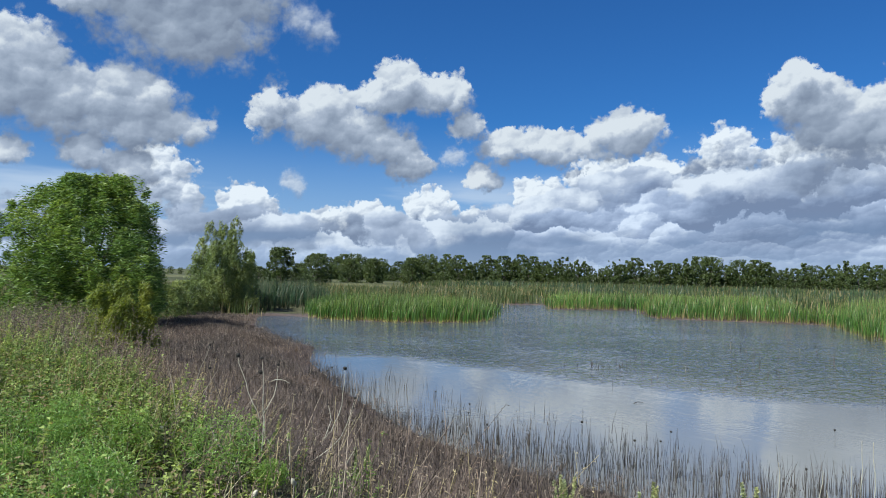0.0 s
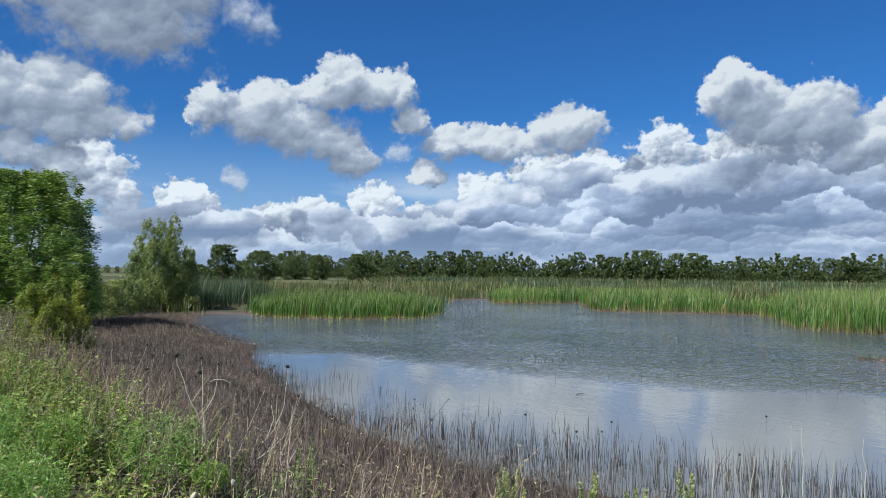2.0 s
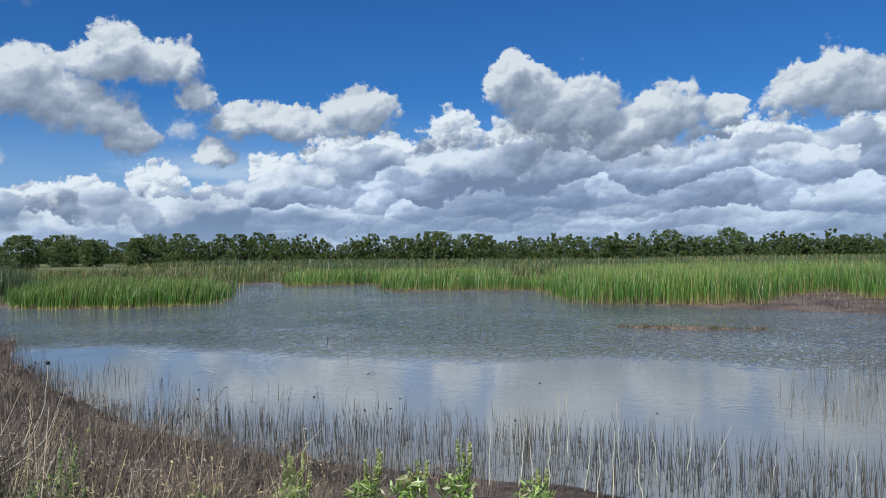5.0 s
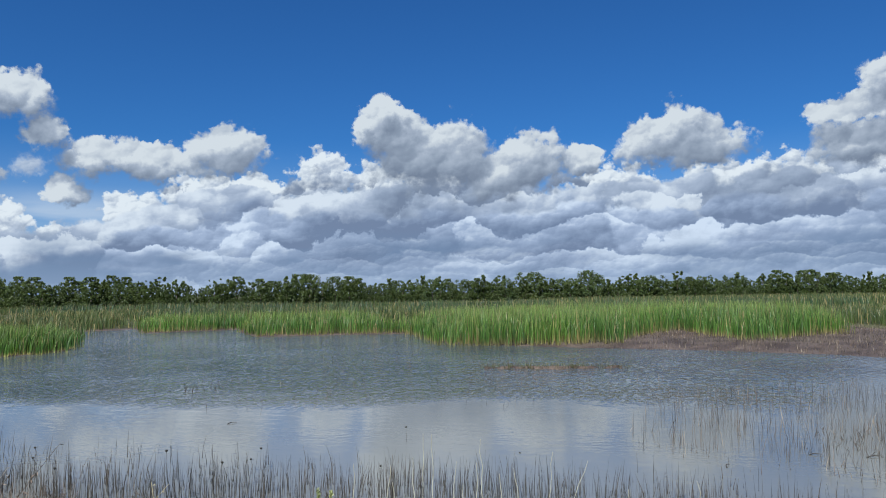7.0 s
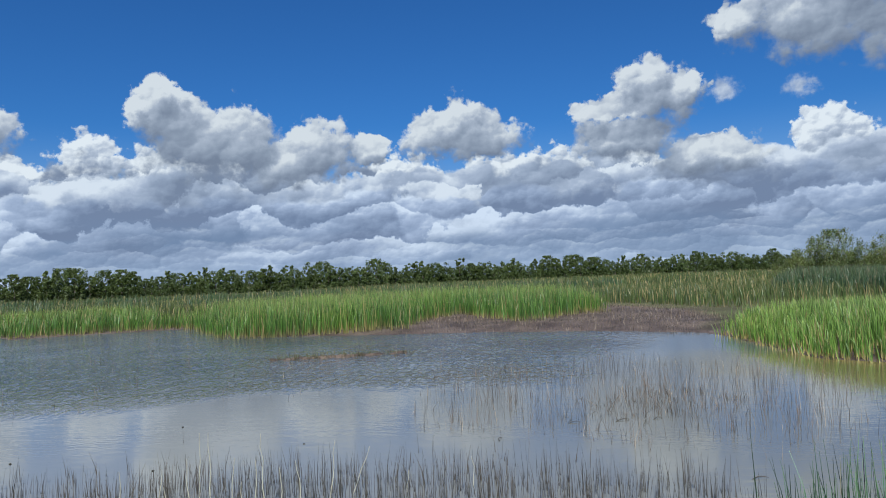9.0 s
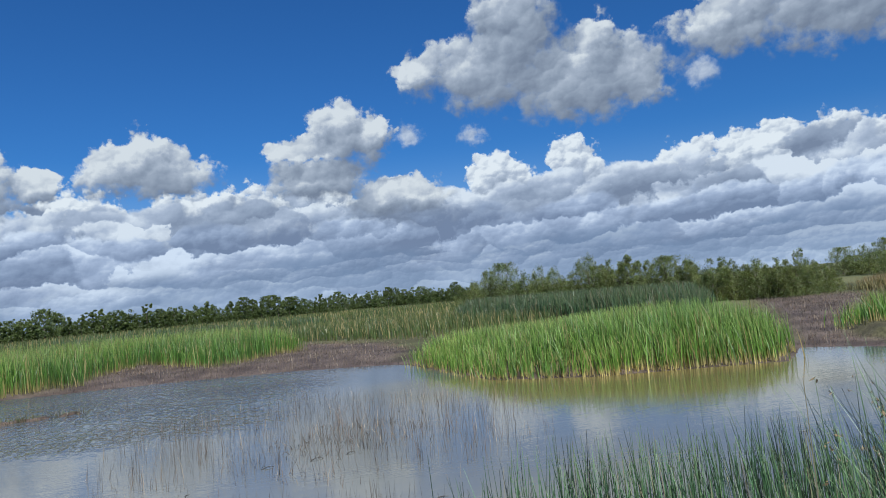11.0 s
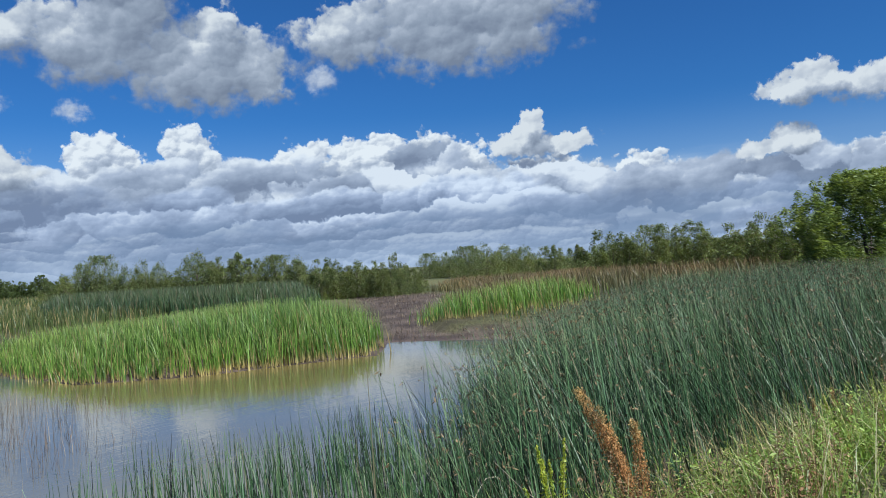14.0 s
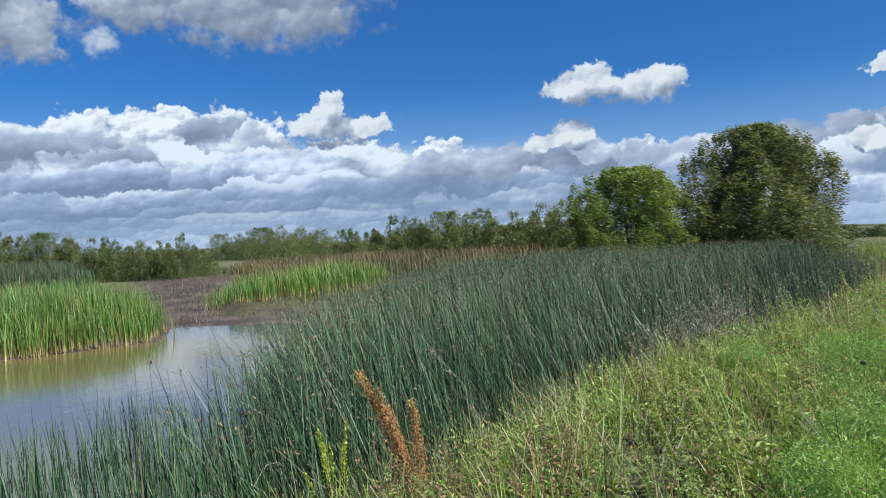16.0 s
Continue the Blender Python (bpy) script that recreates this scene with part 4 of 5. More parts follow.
bed("dead_stalks", [(8.6, 8.4), (13, 12.5), (19, 11.5), (18.2, 4.6), (13.2, 3.0), (10.4, 3.4)], 60, 0.44, 0.007, DEAD, "sparse brown stalks in shallow water", "dead stalks", segs=2,
    lean=0.14, droop=0.14, wind=0.1, vary=0.4, clump=0.45, clump_size=0.9)
bed("dead_stalks", [(10.6, 6.4), (12.2, 8.0), (14.6, 7.6), (14.2, 5.8), (12.2, 5.0)], 150, 0.26, 0.013, DEAD, "tangled brown stalks in shallow water", "dead stalks", segs=2,
    lean=0.4, droop=0.4, wind=0.1, vary=0.5, clump=0.8, clump_size=0.45)
bed("bulrush_bed", [(-9.6, 40), (-10.8, 46), (-17, 57), (-22, 71), (-50, 80), (-46, 52), (-25, 37), (-14, 39)], 14, 0.85, 0.045, CATTAIL_FAR, "olive green sedge on the marsh behind the willows", segs=2)
bed("dead_stalks", [(3.5, 20.2), (5.6, 19.8), (5.7, 20.3), (3.6, 21.1)], 60, 0.26, 0.026, DEAD_DARK, "row of dark dead stalks far out in the water", "dead stalks", segs=2,
    lean=0.1, droop=0.1, wind=0.1, vary=0.4, clump=0.5)
bed("dead_stalks", [(4, 17), (4, 26), (12, 27), (20, 22), (18, 14), (10, 13)], 4, 0.36, 0.010, DEAD, "scattered thin stalks in open water", "dead stalks", segs=2, lean=0.15, droop=0.2, wind=0.1,
    vary=0.4, clump=0.8, clump_size=1.5)
bed("dead_stalks", BAR, 200, 0.2, 0.012, BROWN_RUSH, "dry brown tufts on a low mud bar", "dead stalks", segs=2, lean=0.2, droop=0.2, wind=0.2, vary=0.4)
bed("dead_stalks", MUD_A, 40, 0.22, 0.02, DEAD, "short dead brown stubble on the mud flat", "dead stalks", segs=1, lean=0.3, droop=0.1, wind=0.1, vary=0.4)
bed("dead_stalks", MUD_B, 40, 0.2, 0.02, DEAD, "short dead brown stubble along the channel", "dead stalks", segs=1, lean=0.3, droop=0.1, wind=0.1, vary=0.4)

# ---------------------------------------------------------------- bank herbs
LEFT_BANK = [(-0.9, 3.4), (-1.2, 5.4), (-2.6, 8.4), (-4.2, 11.4), (-6.0, 15), (-8.4, 21), (-12, 30), (-13, 38), (-24, 36), (-16, 18), (-7, 6), (-3, 3.6)]
RIGHT_BANK = [(2.2, -1.6), (4.7, -0.4), (5.5, -2.0), (6.8, -4.1), (7.7, -5.9), (9.1, -9.0), (10.7, -13.4), (12.1, -16.5), (15.2, -22.2), (24, -33), (24, -44), (12, -26), (5, -12), (2, -5)]
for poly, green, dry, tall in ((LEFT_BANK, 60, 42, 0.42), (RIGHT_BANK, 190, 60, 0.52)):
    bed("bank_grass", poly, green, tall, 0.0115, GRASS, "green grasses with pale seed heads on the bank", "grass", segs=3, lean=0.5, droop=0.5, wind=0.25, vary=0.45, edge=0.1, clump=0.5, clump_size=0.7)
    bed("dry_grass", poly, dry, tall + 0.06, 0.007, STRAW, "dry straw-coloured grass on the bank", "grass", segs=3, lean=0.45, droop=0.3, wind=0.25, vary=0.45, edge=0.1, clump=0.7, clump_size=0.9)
R_EDGE = [(4.4, -0.9), (5.4, -0.9), (6.2, -2.2), (7.3, -4.0), (8.6, -6.4), (10.0, -9.8), (9.0, -9.4), (7.6, -6.6), (6.2, -4.2), (5.0, -2.4)]
bed("bank_grass", R_EDGE, 120, 0.62, 0.009, GRASS, "tall pale grasses at the edge of the bulrushes", "grass", segs=3, lean=0.5, droop=0.45, wind=0.3, vary=0.4, edge=0.1, clump=0.6, clump_size=0.6)
bed("dry_grass", R_EDGE, 60, 0.7, 0.006, STRAW, "dry straw-coloured stems at the edge of the bulrushes", "grass", segs=3, lean=0.55, droop=0.3, wind=0.3, vary=0.4, edge=0.1, clump=0.7, clump_size=0.6)
bed("bank_grass", [(-9, -9), (-7, 6), (-3, 3.6), (-0.6, 4.0), (2.2, 1.5), (5.2, 0.6), (2.2, -1.6), (2, -5), (5, -12), (-2, -14)], 150, 0.18, 0.012, GRASS, "short trodden grass on top of the bank", "grass", segs=2,
    lean=0.4, droop=0.4, wind=0.2, vary=0.4, edge=0.1)


# dark low and inner leaves, pale tops: light and shade of the stand in the colour
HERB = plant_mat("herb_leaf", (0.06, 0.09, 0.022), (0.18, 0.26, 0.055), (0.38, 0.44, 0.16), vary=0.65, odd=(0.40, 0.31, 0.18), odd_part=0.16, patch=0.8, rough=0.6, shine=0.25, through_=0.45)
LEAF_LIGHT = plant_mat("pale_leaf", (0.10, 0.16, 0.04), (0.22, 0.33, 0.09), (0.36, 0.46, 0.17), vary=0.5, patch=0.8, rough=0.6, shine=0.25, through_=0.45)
RUSSET = plant_mat("withered_leaf", (0.10, 0.06, 0.035), (0.20, 0.11, 0.06), (0.30, 0.19, 0.11), vary=0.5, through_=0.15, rough=0.8, patch=1.5)
DEAD_GREY = plant_mat("dead_stem_grey", (0.12, 0.10, 0.08), (0.24, 0.21, 0.175), (0.36, 0.32, 0.27), vary=0.5, through_=0.05, rough=0.85)


def weeds(poly, per, high, label, long=0.07, wide=0.03, leaves=40, mat=WEED, name="weeds"):
    p = scatter(rng, poly, per, 0.4, 0.7, 0.9)
    h = high * rng.uniform(0.5, 1.3, len(p))
    c = np.c_[p, land_height(p) + h * 0.5]
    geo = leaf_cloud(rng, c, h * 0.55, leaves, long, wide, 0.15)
    geo[0][:, 2] = np.maximum(geo[0][:, 2], land_height(geo[0][:, :2]) - 0.01)
    return stuff(name, geo, mat, label, "weeds")


def herb_stand(poly, per, high, leaves, long, wide, mat, label, name="weeds", clump=0.6, clump_size=0.8, lean=0.3):
    """Upright leafy herbs: each stem leans a little and carries narrow leaves to its top."""
    p = scatter(rng, poly, per, 0.5, clump, clump_size)
    n = len(p)
    h = high * np.clip(1 + 0.3 * rng.normal(size=n), 0.35, 1.6) * (1 + 0.5 * wobble(p, 1.0, 3.3))
    foot = np.c_[p, land_height(p) - 0.02]
    a = rng.uniform(0, 6.28, n)
    tipv = np.c_[(np.c_[np.cos(a), np.sin(a)] * 0.7 + WIND * 0.5) * (lean * rng.uniform(0.2, 1.4, n))[:, None], np.ones(n)] * h[:, None]
    t = rng.uniform(0.12, 1.0, (n, leaves)) ** 0.8
    c = foot[:, None] + tipv[:, None] * t[..., None]
    b = rng.uniform(0, 6.28, (n, leaves))
    d = np.stack([np.cos(b), np.sin(b), rng.uniform(-0.35, 0.95, (n, leaves))], -1)
    d /= np.linalg.norm(d, axis=-1)[..., None]
    side = np.stack([-np.sin(b), np.cos(b), rng.uniform(-0.5, 0.5, (n, leaves))], -1)
    L = (long * rng.uniform(0.5, 1.35, (n, leaves)) * (1.25 - 0.7 * t))[..., None]
    W = wide * rng.uniform(0.6, 1.3, (n, leaves))[..., None]
    droop = np.array([0, 0, -0.25]) * L
    v = np.stack([c, c + d * L * 0.5 + side * W * 0.5, c + d * L + droop, c + d * L * 0.5 - side * W * 0.5], 2).reshape(-1, 3)
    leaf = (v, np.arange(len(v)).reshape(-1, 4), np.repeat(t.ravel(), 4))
    k = 0.0035
    sv = np.stack([foot - (k, 0, 0), foot + (k, 0, 0), foot + tipv + (k * 0.4, 0, 0), foot + tipv - (k * 0.4, 0, 0)], 1).reshape(-1, 3)
    stem = (sv, np.arange(len(sv)).reshape(-1, 4), np.tile((0.1, 0.1, 0.9, 0.9), n))
    return stuff(name, joined([leaf, stem]), mat, label, "weeds")


L_NEAR = [(-6.5, 3.5), (-1.0, 3.0), (-1.4, 4.6), (-2.3, 6.9), (-4.2, 11), (-9, 14)]
L_EDGE = [(0.9, 6.0), (0.4, 3.6), (-0.7, 3.2), (-1.5, 5.0), (-3.2, 8.4), (-6.6, 14), (-9.4, 20), (-8.2, 21), (-5.2, 15), (-3, 11.2), (-0.8, 8.5)]
L_MIX = [(-0.1, 3.2), (-0.7, 3.0), (-1.5, 5.0), (-3.2, 8.4), (-6.6, 14), (-9.4, 20), (-8.6, 20), (-5.8, 14), (-2.5, 8.6), (-0.8, 5.2)]
L_BROWN = [(0.9, 6.3), (1.6, 5.0), (0.2, 3.9), (-1.0, 5.6), (-2.6, 9.2), (-5.2, 14.6), (-5.0, 15.4), (-3, 11.2), (-0.8, 8.5)]
L_FAR = [(-4.2, 11), (-8, 12), (-15, 20), (-20, 34), (-13, 37), (-12, 30), (-8.4, 21), (-5.8, 15)]
R_NEAR = [(1.8, -1.6), (4.7, -1.0), (5.6, -2.5), (6.8, -4.3), (7.6, -6.0), (8.9, -9), (5, -9), (2.2, -5)]
R_FAR = [(5, -9), (8.9, -9), (12.1, -16.6), (15.2, -22.6), (24, -33), (24, -44), (12, -26)]
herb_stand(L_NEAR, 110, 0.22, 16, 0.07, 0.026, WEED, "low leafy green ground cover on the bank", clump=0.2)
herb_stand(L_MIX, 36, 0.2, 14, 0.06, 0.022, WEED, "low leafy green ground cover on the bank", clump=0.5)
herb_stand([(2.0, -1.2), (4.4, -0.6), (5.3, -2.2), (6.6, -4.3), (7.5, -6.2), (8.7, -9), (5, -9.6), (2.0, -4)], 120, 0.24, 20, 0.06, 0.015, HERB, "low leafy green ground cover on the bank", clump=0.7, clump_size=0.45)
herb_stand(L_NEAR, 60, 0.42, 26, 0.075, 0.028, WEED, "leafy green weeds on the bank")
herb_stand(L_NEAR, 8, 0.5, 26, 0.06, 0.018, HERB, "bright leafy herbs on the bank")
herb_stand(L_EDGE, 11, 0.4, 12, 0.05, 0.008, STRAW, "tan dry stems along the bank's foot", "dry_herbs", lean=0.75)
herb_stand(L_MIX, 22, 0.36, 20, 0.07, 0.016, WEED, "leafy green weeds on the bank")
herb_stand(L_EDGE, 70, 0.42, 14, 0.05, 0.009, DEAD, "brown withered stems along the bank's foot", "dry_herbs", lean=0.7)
bed("dead_stalks", L_BROWN, 260, 0.34, 0.006, DEAD, "thicket of dry brown stalks along the bank's foot", "dead stalks", segs=2, lean=0.55, droop=0.25, wind=0.1, vary=0.4)
herb_stand(L_BROWN, 8, 0.45, 14, 0.05, 0.010, STRAW, "pale tan dry stems along the bank's foot", "dry_herbs", lean=0.5)
herb_stand(L_FAR, 11, 0.5, 20, 0.11, 0.03, WEED, "leafy green weeds on the bank")
herb_stand([(-6.5, 12.5), (-4.6, 13.5), (-8.0, 20.5), (-12, 29), (-17, 30), (-11, 17)], 40, 0.6, 16, 0.09, 0.018, DEAD, "brown withered stems before the willow", "dry_herbs", lean=0.5)
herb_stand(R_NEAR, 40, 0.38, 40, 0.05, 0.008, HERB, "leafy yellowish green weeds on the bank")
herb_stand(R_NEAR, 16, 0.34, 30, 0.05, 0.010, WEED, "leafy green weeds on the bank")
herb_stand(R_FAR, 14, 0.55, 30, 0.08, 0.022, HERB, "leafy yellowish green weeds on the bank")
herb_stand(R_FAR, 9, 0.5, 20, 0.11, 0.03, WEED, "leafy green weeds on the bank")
herb_stand([(3.5, -1.7), (4.4, -1.6), (5.1, -2.4), (5.2, -3.4), (4.5, -3.5), (3.6, -2.7)], 60, 0.5, 22, 0.05, 0.016, RUSSET, "reddish brown withered weeds on the bank", "withered_weeds", 0.5, 0.4)
herb_stand(R_NEAR, 24, 0.42, 22, 0.045, 0.014, RUSSET, "rusty withered weeds among the grass", "withered_weeds", 0.9, 0.55)
herb_stand(R_NEAR, 14, 0.34, 36, 0.05, 0.011, LEAF_LIGHT, "pale green leafy weeds on the bank", "weeds", 0.9, 0.5)
herb_stand(R_FAR, 8, 0.55, 22, 0.08, 0.02, RUSSET, "rusty withered weeds among the grass", "withered_weeds", 0.9, 0.9)
bed("dead_stalks", [(3.5, -1.7), (4.6, -1.5), (5.4, -2.4), (5.6, -3.6), (4.5, -3.8), (3.5, -2.8)], 120, 0.5, 0.007, RUSSET, "reddish brown withered stems on the bank", "dead stalks", segs=2, lean=0.4, droop=0.2, wind=0.2, vary=0.4, clump=0.6, clump_size=0.4)
# clumps coloured darker inside and below, shading painted leaf by leaf
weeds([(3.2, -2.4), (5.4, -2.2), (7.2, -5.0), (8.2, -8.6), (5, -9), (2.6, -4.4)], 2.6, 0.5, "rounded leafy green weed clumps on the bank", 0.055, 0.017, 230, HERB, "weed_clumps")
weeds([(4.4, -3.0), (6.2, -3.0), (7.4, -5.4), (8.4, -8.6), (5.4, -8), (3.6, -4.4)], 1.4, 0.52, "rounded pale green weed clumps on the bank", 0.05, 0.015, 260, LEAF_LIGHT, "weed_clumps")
herb_stand([(5.0, -3.2), (6.2, -3.6), (7.2, -5.4), (6.6, -6.2), (5.2, -4.6)], 16, 0.5, 20, 0.05, 0.016, RUSSET, "rusty withered weeds among the grass", "withered_weeds", 0.8, 0.5)
herb_stand([(8.1, -7.0), (9.0, -8.2), (9.6, -10.2), (8.8, -10.2), (7.8, -8.2)], 330, 0.85, 16, 0.12, 0.007, DEAD_GREY, "tangle of greyish dry stems at the bulrushes", "dry_tangle", 0.5, 0.9, 0.7)
herb_stand([(11.4, -13), (12.6, -15), (14.4, -19), (13.4, -20), (11.6, -15.5)], 24, 0.7, 16, 0.12, 0.012, DEAD_GREY, "tangle of greyish dry stems at the bulrushes", "dry_tangle", 0.6, 0.9, 0.7)
weeds(DEAD_ZONE, 9, 0.22, "brown dry litter among the stalks", 0.10, 0.010, 30, DEAD, "dry_litter")
bed("dead_stalks", [(0.7, 6.6), (3.6, 6.6), (2.1, 8.5), (-0.2, 11.3), (-1.6, 11.4), (-0.6, 8.6)], 130, 0.34, 0.007, DEAD, "thicket of fine dry brown stalks on the shore", "dead stalks", segs=2, lean=0.25, droop=0.15, wind=0.1, vary=0.35)

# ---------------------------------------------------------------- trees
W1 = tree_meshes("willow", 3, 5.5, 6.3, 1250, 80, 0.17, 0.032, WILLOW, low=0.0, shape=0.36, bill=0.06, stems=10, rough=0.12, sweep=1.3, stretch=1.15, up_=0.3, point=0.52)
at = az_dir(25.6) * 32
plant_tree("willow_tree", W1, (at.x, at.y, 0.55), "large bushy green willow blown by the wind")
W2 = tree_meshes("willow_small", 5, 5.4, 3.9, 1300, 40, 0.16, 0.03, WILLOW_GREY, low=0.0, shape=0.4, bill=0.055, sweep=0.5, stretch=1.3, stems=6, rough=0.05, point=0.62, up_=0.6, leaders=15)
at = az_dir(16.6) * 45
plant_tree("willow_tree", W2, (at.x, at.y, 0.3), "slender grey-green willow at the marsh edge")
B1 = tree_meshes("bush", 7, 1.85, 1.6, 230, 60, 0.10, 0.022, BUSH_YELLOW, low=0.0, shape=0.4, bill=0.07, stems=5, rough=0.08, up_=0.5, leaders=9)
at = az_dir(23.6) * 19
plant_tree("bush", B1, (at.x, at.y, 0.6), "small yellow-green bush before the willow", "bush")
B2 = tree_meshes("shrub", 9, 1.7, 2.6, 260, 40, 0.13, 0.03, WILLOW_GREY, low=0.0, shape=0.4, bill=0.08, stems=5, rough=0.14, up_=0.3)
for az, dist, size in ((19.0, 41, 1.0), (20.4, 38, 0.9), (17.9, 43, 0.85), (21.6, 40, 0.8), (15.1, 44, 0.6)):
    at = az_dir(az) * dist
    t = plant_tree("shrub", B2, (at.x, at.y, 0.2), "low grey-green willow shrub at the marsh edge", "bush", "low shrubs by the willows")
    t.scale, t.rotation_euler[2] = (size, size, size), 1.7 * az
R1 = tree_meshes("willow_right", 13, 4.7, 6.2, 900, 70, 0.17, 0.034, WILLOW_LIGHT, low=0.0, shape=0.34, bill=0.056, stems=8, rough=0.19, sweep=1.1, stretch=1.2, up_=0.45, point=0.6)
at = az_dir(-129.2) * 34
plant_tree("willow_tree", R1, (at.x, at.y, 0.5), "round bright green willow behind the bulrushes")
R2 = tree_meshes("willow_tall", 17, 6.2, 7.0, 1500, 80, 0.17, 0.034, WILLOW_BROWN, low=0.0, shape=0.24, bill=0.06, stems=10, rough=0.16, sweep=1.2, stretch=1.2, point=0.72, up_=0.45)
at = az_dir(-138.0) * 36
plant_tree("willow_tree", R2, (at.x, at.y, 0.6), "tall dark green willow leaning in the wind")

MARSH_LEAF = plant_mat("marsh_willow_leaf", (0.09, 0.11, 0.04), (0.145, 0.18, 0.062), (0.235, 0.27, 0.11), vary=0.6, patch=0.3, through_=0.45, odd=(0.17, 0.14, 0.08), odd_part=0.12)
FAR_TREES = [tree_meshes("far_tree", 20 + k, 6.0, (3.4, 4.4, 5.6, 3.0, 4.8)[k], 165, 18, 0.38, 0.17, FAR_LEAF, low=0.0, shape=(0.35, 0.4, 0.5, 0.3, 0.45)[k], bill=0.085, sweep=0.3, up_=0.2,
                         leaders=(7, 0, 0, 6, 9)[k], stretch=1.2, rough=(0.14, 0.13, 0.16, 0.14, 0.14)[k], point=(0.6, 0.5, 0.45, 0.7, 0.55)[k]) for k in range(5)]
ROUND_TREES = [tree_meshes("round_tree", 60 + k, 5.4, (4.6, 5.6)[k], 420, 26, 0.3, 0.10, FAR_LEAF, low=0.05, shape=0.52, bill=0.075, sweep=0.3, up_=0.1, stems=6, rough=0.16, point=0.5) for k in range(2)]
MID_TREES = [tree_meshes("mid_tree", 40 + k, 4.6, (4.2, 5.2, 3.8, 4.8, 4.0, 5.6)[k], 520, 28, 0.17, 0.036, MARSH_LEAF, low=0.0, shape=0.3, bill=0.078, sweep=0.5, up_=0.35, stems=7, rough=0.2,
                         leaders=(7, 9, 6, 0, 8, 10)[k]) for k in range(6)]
tr = random.Random(3)


def far_tree(az, dist, high, kind=None, label="green tree in the far tree line"):
    ms = FAR_TREES[tr.randrange(5) if kind is None else kind]
    at = az_dir(az) * dist
    t = plant_tree("far_tree", ms, (at.x, at.y, float(land_height(np.array([[at.x, at.y]]))[0]) - 0.05), label, "tree", "far tree line")
    s = high / 6.0
    t.scale = (s * tr.uniform(0.9, 1.35), s * tr.uniform(0.9, 1.35), s)
    t.rotation_euler[2] = tr.uniform(0, 6.28)
    return t


def mid_tree(az, dist, high, wide=1.0, label="grey-green willow at the edge of the marsh"):
    ms = MID_TREES[tr.randrange(6)]
    at = az_dir(az) * dist
    t = plant_tree("marsh_willow", ms, (at.x, at.y, 0.15), label, "tree", "willows round the marsh")
    s = high / 4.6
    t.scale = (s * wide, s * wide, s)
    t.rotation_euler[2] = tr.uniform(0, 6.28)
    return t


az = 9.0
while az > -72:
    d = 180 / math.cos(radians(az + 20))
    far_tree(az, d * tr.uniform(0.96, 1.06), 6.8 * tr.uniform(0.66, 1.1))
    az -= math.degrees(1.6 / d) * tr.uniform(0.6, 1.25)
az = 10.0
while az > -72:
    d = 176 / math.cos(radians(az + 20))
    t = far_tree(az, d, tr.uniform(1.4, 2.8), label="low green bush before the far trees")
    t.scale = (t.scale[0] * 1.8, t.scale[1] * 1.8, t.scale[2])
    az -= math.degrees(3.6 / d) * tr.uniform(0.6, 1.4)
for az, d, h, k in ((12.4, 116, 5.9, 0), (9.7, 108, 4.9, 1), (11.0, 125, 3.6, 0), (7.2, 150, 4.8, 1), (5.4, 146, 5.0, 0), (2.4, 150, 5.4, 1), (14.0, 130, 3.0, 1)):
    at = az_dir(az) * d
    t = plant_tree("round_tree", ROUND_TREES[k], (at.x, at.y, 0.1), "rounded green tree beyond the reeds", "tree")
    t.scale, t.rotation_euler[2] = (h / 5.4, h / 5.4, h / 5.4), 2.1 * az
az = 33.0
while az > 12:
    far_tree(az, 330, tr.uniform(2.6, 4.2), 2)
    az -= tr.uniform(0.5, 0.9)
az = -140.5
while az > -150:
    t = far_tree(az, tr.uniform(110, 130), tr.uniform(1.2, 2.0), 2, label="low dark hedge beyond the bank")
    t.scale = (t.scale[0] * 2, t.scale[1] * 2, t.scale[2])
    az -= tr.uniform(0.5, 0.9)
# willows on the far right shore
for az, d, h, w in ((-72.0, 84, 4.2, 1), (-73.4, 82, 5.0, 1), (-74.4, 80, 5.4, 0.9), (-76, 80, 4.2, 1.2), (-77.2, 78, 5.2, 0.8), (-78.6, 76, 4.0, 1.2), (-80.9, 74, 5.7, 0.9),
                    (-82.4, 72, 4.8, 1), (-83.8, 70, 5.0, 1), (-85.2, 70, 4.3, 1.1), (-86.6, 68, 4.2, 1.1), (-88, 66, 3.9, 1.2), (-89.6, 64, 3.8, 1.2), (-91, 62, 3.6, 1.2),
                    (-92.6, 61, 3.5, 1.2), (-94, 60, 3.3, 1.1), (-95.3, 60, 3.7, 0.8), (-96.4, 62, 2.9, 1.1)):
    mid_tree(az, d, h, w)
    mid_tree(az - 0.6, d + 3, h * 0.72, w * 1.15)
for az, d, h in ((-98, 130, 4.6), (-99.5, 130, 5), (-101, 120, 5.2), (-102.4, 105, 5.6), (-104, 110, 5.2), (-105.6, 115, 5), (-107.6, 110, 4.6), (-109.4, 120, 4.6), (-111.2, 120, 4.8), (-113, 130, 4.6)):
    mid_tree(az, d, h, 1.2, label="green tree beyond the flat")
    mid_tree(az - 0.7, d + 5, h * 0.7, 1.4, label="green tree beyond the flat")
